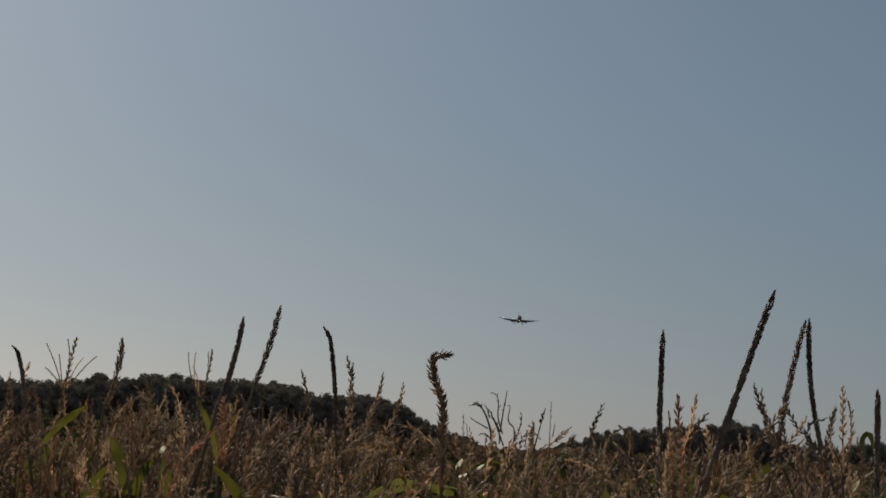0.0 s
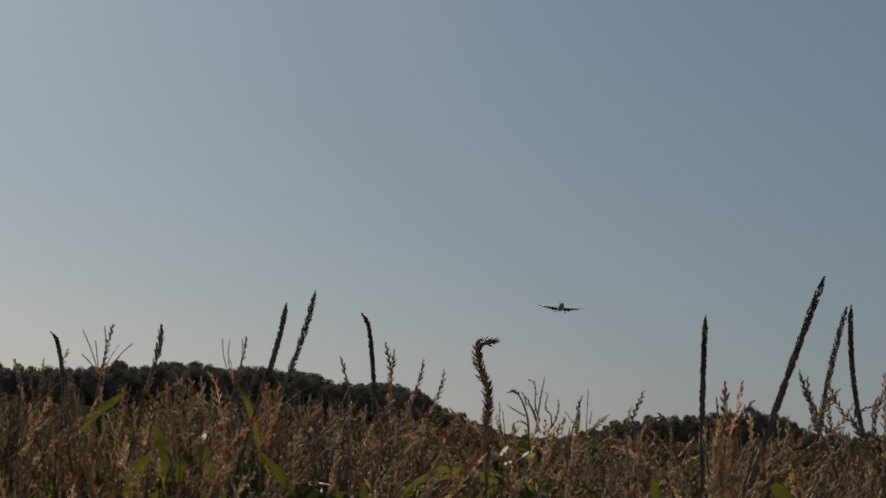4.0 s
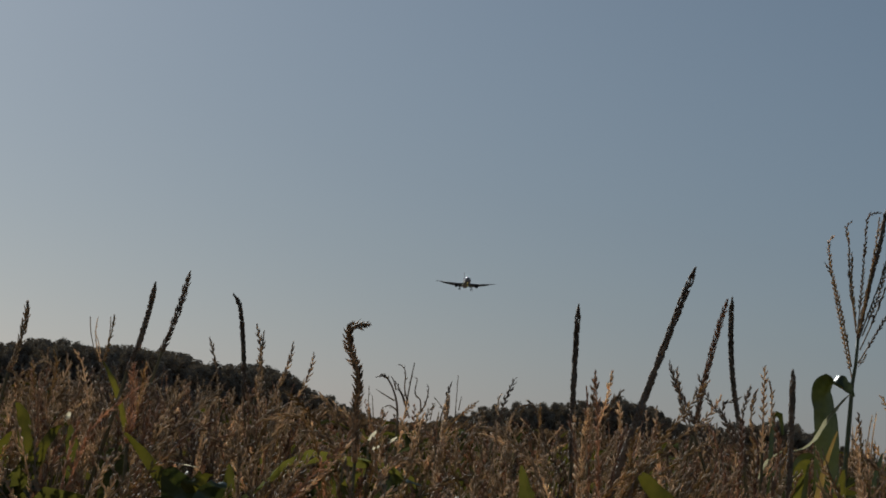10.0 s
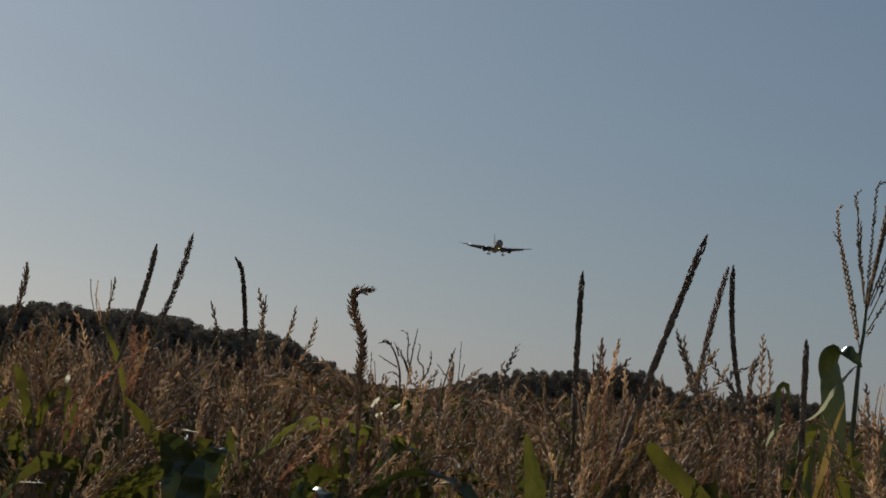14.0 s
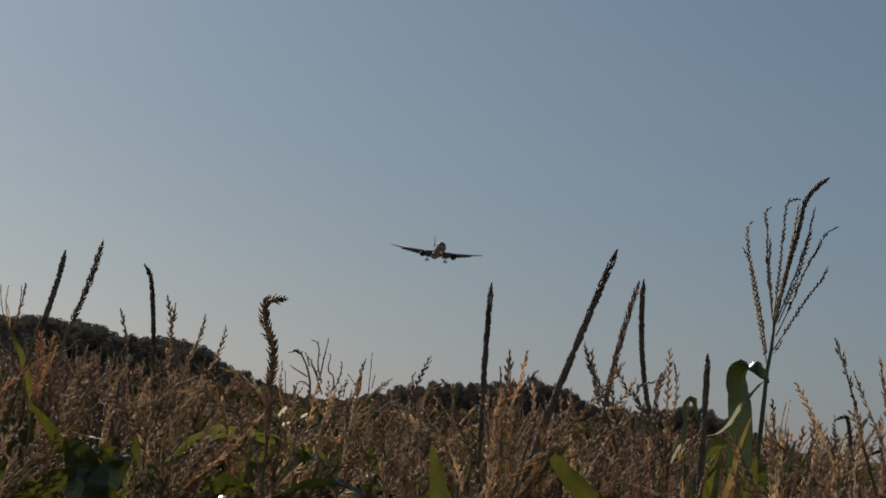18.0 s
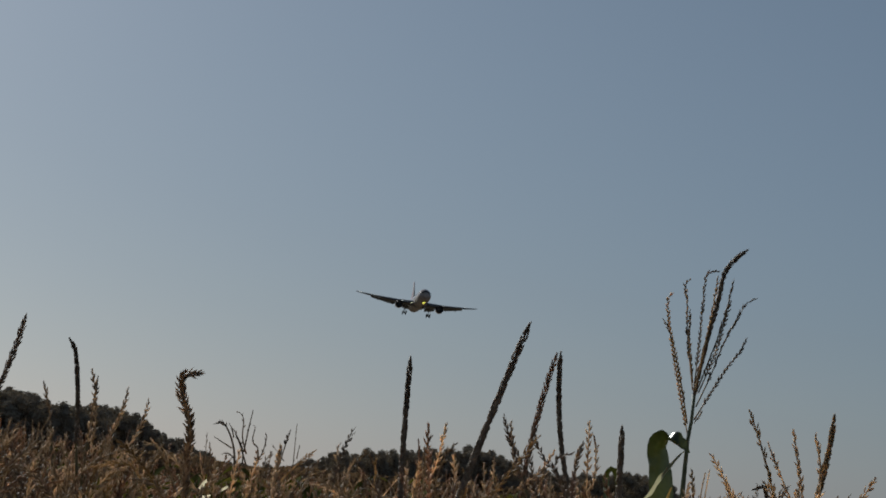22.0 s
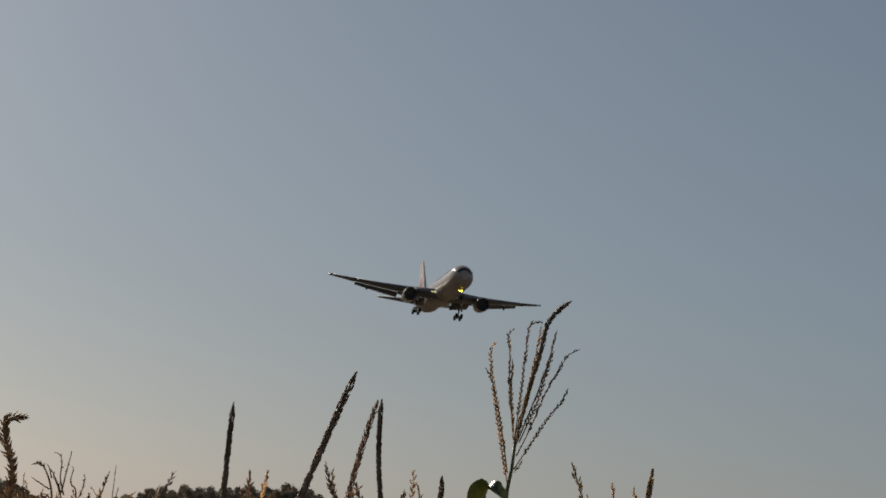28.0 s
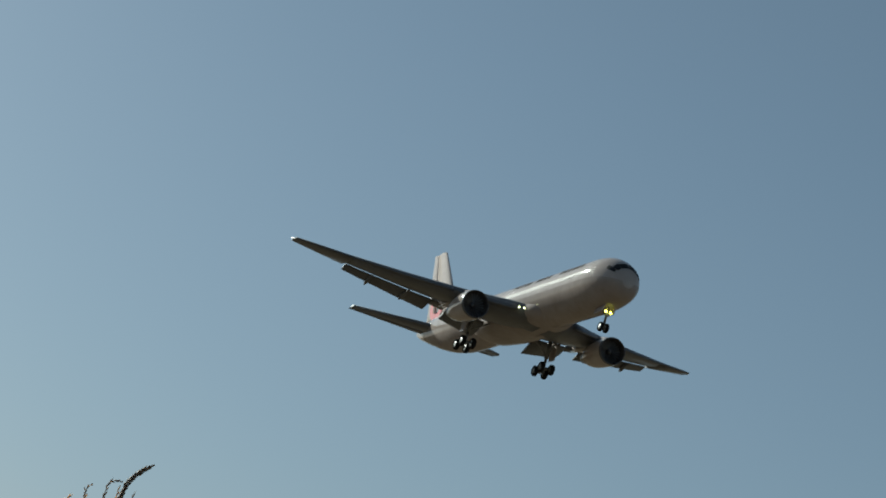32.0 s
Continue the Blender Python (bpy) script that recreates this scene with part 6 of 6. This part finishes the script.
    walk(TALL["G"], [(t, lean(TALL["G"], a)) for t, a in ((0, -0.24), (1, -0.33), (2, -0.38), (3, -0.38), (4.5, -0.26), (5.5, -0.15), (6, -0.27), (6.5, -0.21), (7, -0.34), (7.5, -0.04), (8, 0.25), (8.5, 0.05), (9, 0.07), (9.5, 0.11), (10, 0.23), (10.5, 0.12), (11, 0.00), (11.5, -0.03), (12, 0.15), (12.5, 0.25), (13, 0.26), (13.5, 0.21), (14, -0.13), (14.5, -0.23), (16.5, -0.09), (17, -0.09), (17.5, -0.03), (18, -0.07), (18.5, -0.06), (19, -0.06), (19.5, -0.14), (20, -0.09), (20.5, -0.13), (21, -0.17), (21.5, -0.26), (22, -0.22), (22.5, -0.20), (23, -0.18), (23.5, -0.15), (24, -0.14), (25, -0.20), (27.5, -0.31), (29, -0.34), (31, -0.22), (32, -0.16))])
    walk(TALL["H"], [(t, lean(TALL["H"], a)) for t, a in ((0, -0.24), (1, -0.33), (2, -0.38), (3, -0.38), (4.5, -0.26), (5.5, -0.15), (6, -0.27), (6.5, -0.21), (7, -0.34), (7.5, -0.04), (8, 0.25), (8.5, 0.05), (9, 0.07), (9.5, 0.11), (10, 0.23), (10.5, 0.12), (11, 0.00), (11.5, -0.03), (12, 0.15), (12.5, 0.25), (13, 0.26), (13.5, 0.21), (14, -0.13), (14.5, -0.23), (16.5, -0.09), (17, -0.09), (17.5, -0.03), (18, -0.07), (18.5, -0.06), (19, -0.06), (19.5, -0.14), (20, -0.09), (20.5, -0.13), (21, -0.17), (21.5, -0.26), (22, -0.22), (22.5, -0.20), (23, -0.18), (23.5, -0.15), (24, -0.14), (25, -0.20), (27.5, -0.31), (29, -0.34), (31, -0.22), (32, -0.16))])
    walk(TALL["I"], [(t, lean(TALL["I"], a)) for t, a in ((0, 0.07), (3, 0.08), (6, 0.07), (6.5, 0.09), (7, 0.10), (7.5, 0.01), (8, -0.03), (8.5, -0.02), (9, -0.05), (9.5, 0.01), (10, -0.02), (10.5, -0.01), (11, 0.09), (11.5, 0.11), (12, 0.05), (12.5, 0.03), (13, -0.00), (13.5, 0.02), (14, 0.17), (14.5, 0.23), (16.5, -0.09), (17, -0.12), (17.5, -0.04), (18, -0.05), (18.5, -0.09), (19, -0.15), (19.5, -0.24), (20, -0.13), (20.5, -0.08), (21, -0.08), (21.5, -0.14), (22, -0.15), (22.5, -0.24), (23, -0.29), (23.5, -0.34), (24, -0.29), (25, -0.06), (27.5, -0.21), (32, -0.20))])
    walk(TALL["C"], [(t, lean(TALL["C"], a)) for t, a in ((0, 0.02), (0.5, -0.04), (1, -0.03), (1.5, -0.01), (2, -0.02), (2.5, -0.02), (3, -0.06), (3.5, -0.08), (5.5, -0.06), (6, -0.01), (6.5, -0.11), (7, -0.10), (7.5, 0.00), (8, -0.04), (8.5, 0.01), (9, -0.04), (9.5, -0.01), (10, 0.00), (10.5, 0.03), (11, 0.02), (11.5, -0.00), (12, -0.02), (12.5, -0.06), (13, -0.00), (13.5, 0.03), (14, -0.01), (14.5, -0.13), (16.5, -0.11), (17, 0.03), (17.5, -0.14), (18, -0.06), (18.5, -0.16), (19, 0.03), (19.5, -0.10), (20, -0.03), (20.5, 0.01), (21, 0.06), (21.5, -0.04), (22, 0.03), (22.5, -0.00), (23, 0.01), (23.5, -0.01), (24, -0.09), (24.5, -0.12), (25, -0.31), (32, 0.00))])
    walk(TALL["D"], [(t, lean(TALL["D"], a)) for t, a in ((0, -0.02), (0.5, -0.08), (1, -0.16), (1.5, -0.09), (2, -0.06), (2.5, -0.03), (3, -0.03), (3.5, -0.12), (5.5, 0.12), (6, 0.05), (6.5, 0.04), (7, -0.10), (7.5, -0.13), (8, -0.13), (8.5, -0.27), (9, -0.11), (9.5, -0.10), (10, -0.06), (10.5, -0.05), (11, -0.02), (11.5, 0.03), (12, -0.00), (12.5, -0.07), (13, -0.09), (13.5, -0.10), (14, -0.03), (14.5, 0.13), (16.5, 0.23), (17, -0.01), (17.5, 0.12), (18, 0.12), (18.5, 0.18), (19, -0.13), (19.5, 0.05), (20, 0.02), (20.5, -0.12), (21, -0.03), (21.5, -0.05), (22, -0.01), (22.5, 0.01), (23, -0.10), (23.5, -0.08), (24, -0.08), (24.5, 0.15), (25, 0.45), (27.5, 0.15), (28, 0.16), (32, 0.00))])
    walk(TALL["K"], [(t, lean(TALL["K"], a)) for t, a in ((0, 0.00), (16.5, 0.10), (17, -0.09), (17.5, 0.08), (18, -0.02), (18.5, 0.00), (19, 0.05), (19.5, -0.04), (20, 0.05), (20.5, 0.03), (21, -0.08), (21.5, -0.07), (22, -0.03), (22.5, -0.06), (23, -0.03), (23.5, -0.06), (24, -0.01), (24.5, 0.16), (25, 0.11), (27.5, -0.08), (28, 0.10), (28.5, 0.05), (32, 0.00))])
    walk(TALL["P"], [(t, lean(TALL["P"], a)) for t, a in ((0, -0.25), (0.5, -0.45), (1, -0.21), (1.5, -0.41), (2, -0.39), (2.5, -0.40), (3, -0.35), (3.5, -0.28), (5.5, 0.00), (6, 0.10), (6.5, 0.42), (7, 0.37), (7.5, 0.35), (8, 0.40), (8.5, 0.34), (9, 0.22), (9.5, -0.01), (10, -0.12), (10.5, -0.17), (11, 0.35), (11.5, 0.13), (12, 0.13), (12.5, -0.01), (13, -0.07), (13.5, -0.10), (14, -0.22), (14.5, -0.13), (32, 0.00))])
    walk(TALL["J"], [(t, lean(TALL["J"], a)) for t, a in ((0, -0.17), (0.5, -0.29), (1, -0.17), (1.5, -0.20), (2, -0.11), (2.5, -0.27), (3, -0.39), (3.5, -0.45), (5.5, -0.05), (6, -0.36), (6.5, -0.09), (7, -0.45), (7.5, -0.04), (8, 0.36), (8.5, -0.06), (9, 0.08), (9.5, -0.01), (10, 0.18), (10.5, 0.00), (11, -0.08), (11.5, -0.15), (12, 0.01), (12.5, 0.09), (13, 0.08), (13.5, 0.13), (14, -0.33), (14.5, -0.37), (32, 0.00))])
    # the fly darts across high over the maize
    walk(insect, [
        (0, pose(-3.000, 4.000, 3.600, 0, 0, 0)),
        (24.6, pose(-2.500, 5.500, 3.600, 0, 0, 20)),
        (25, pose(0.131, 5.922, 2.992, 0, 0, 30)),
        (25.3, pose(1.031, 6.222, 3.892, 0, 0, 60)),
        (28.7, pose(2.600, 3.200, 3.200, 0, 0, 100)),
        (29, pose(1.019, 2.912, 2.644, 0, 0, 150)),
        (29.3, pose(1.919, 3.412, 3.344, 0, 0, 200)),
        (32, pose(4.000, 3.000, 3.500, 0, 0, 230)),
    ])


motions()
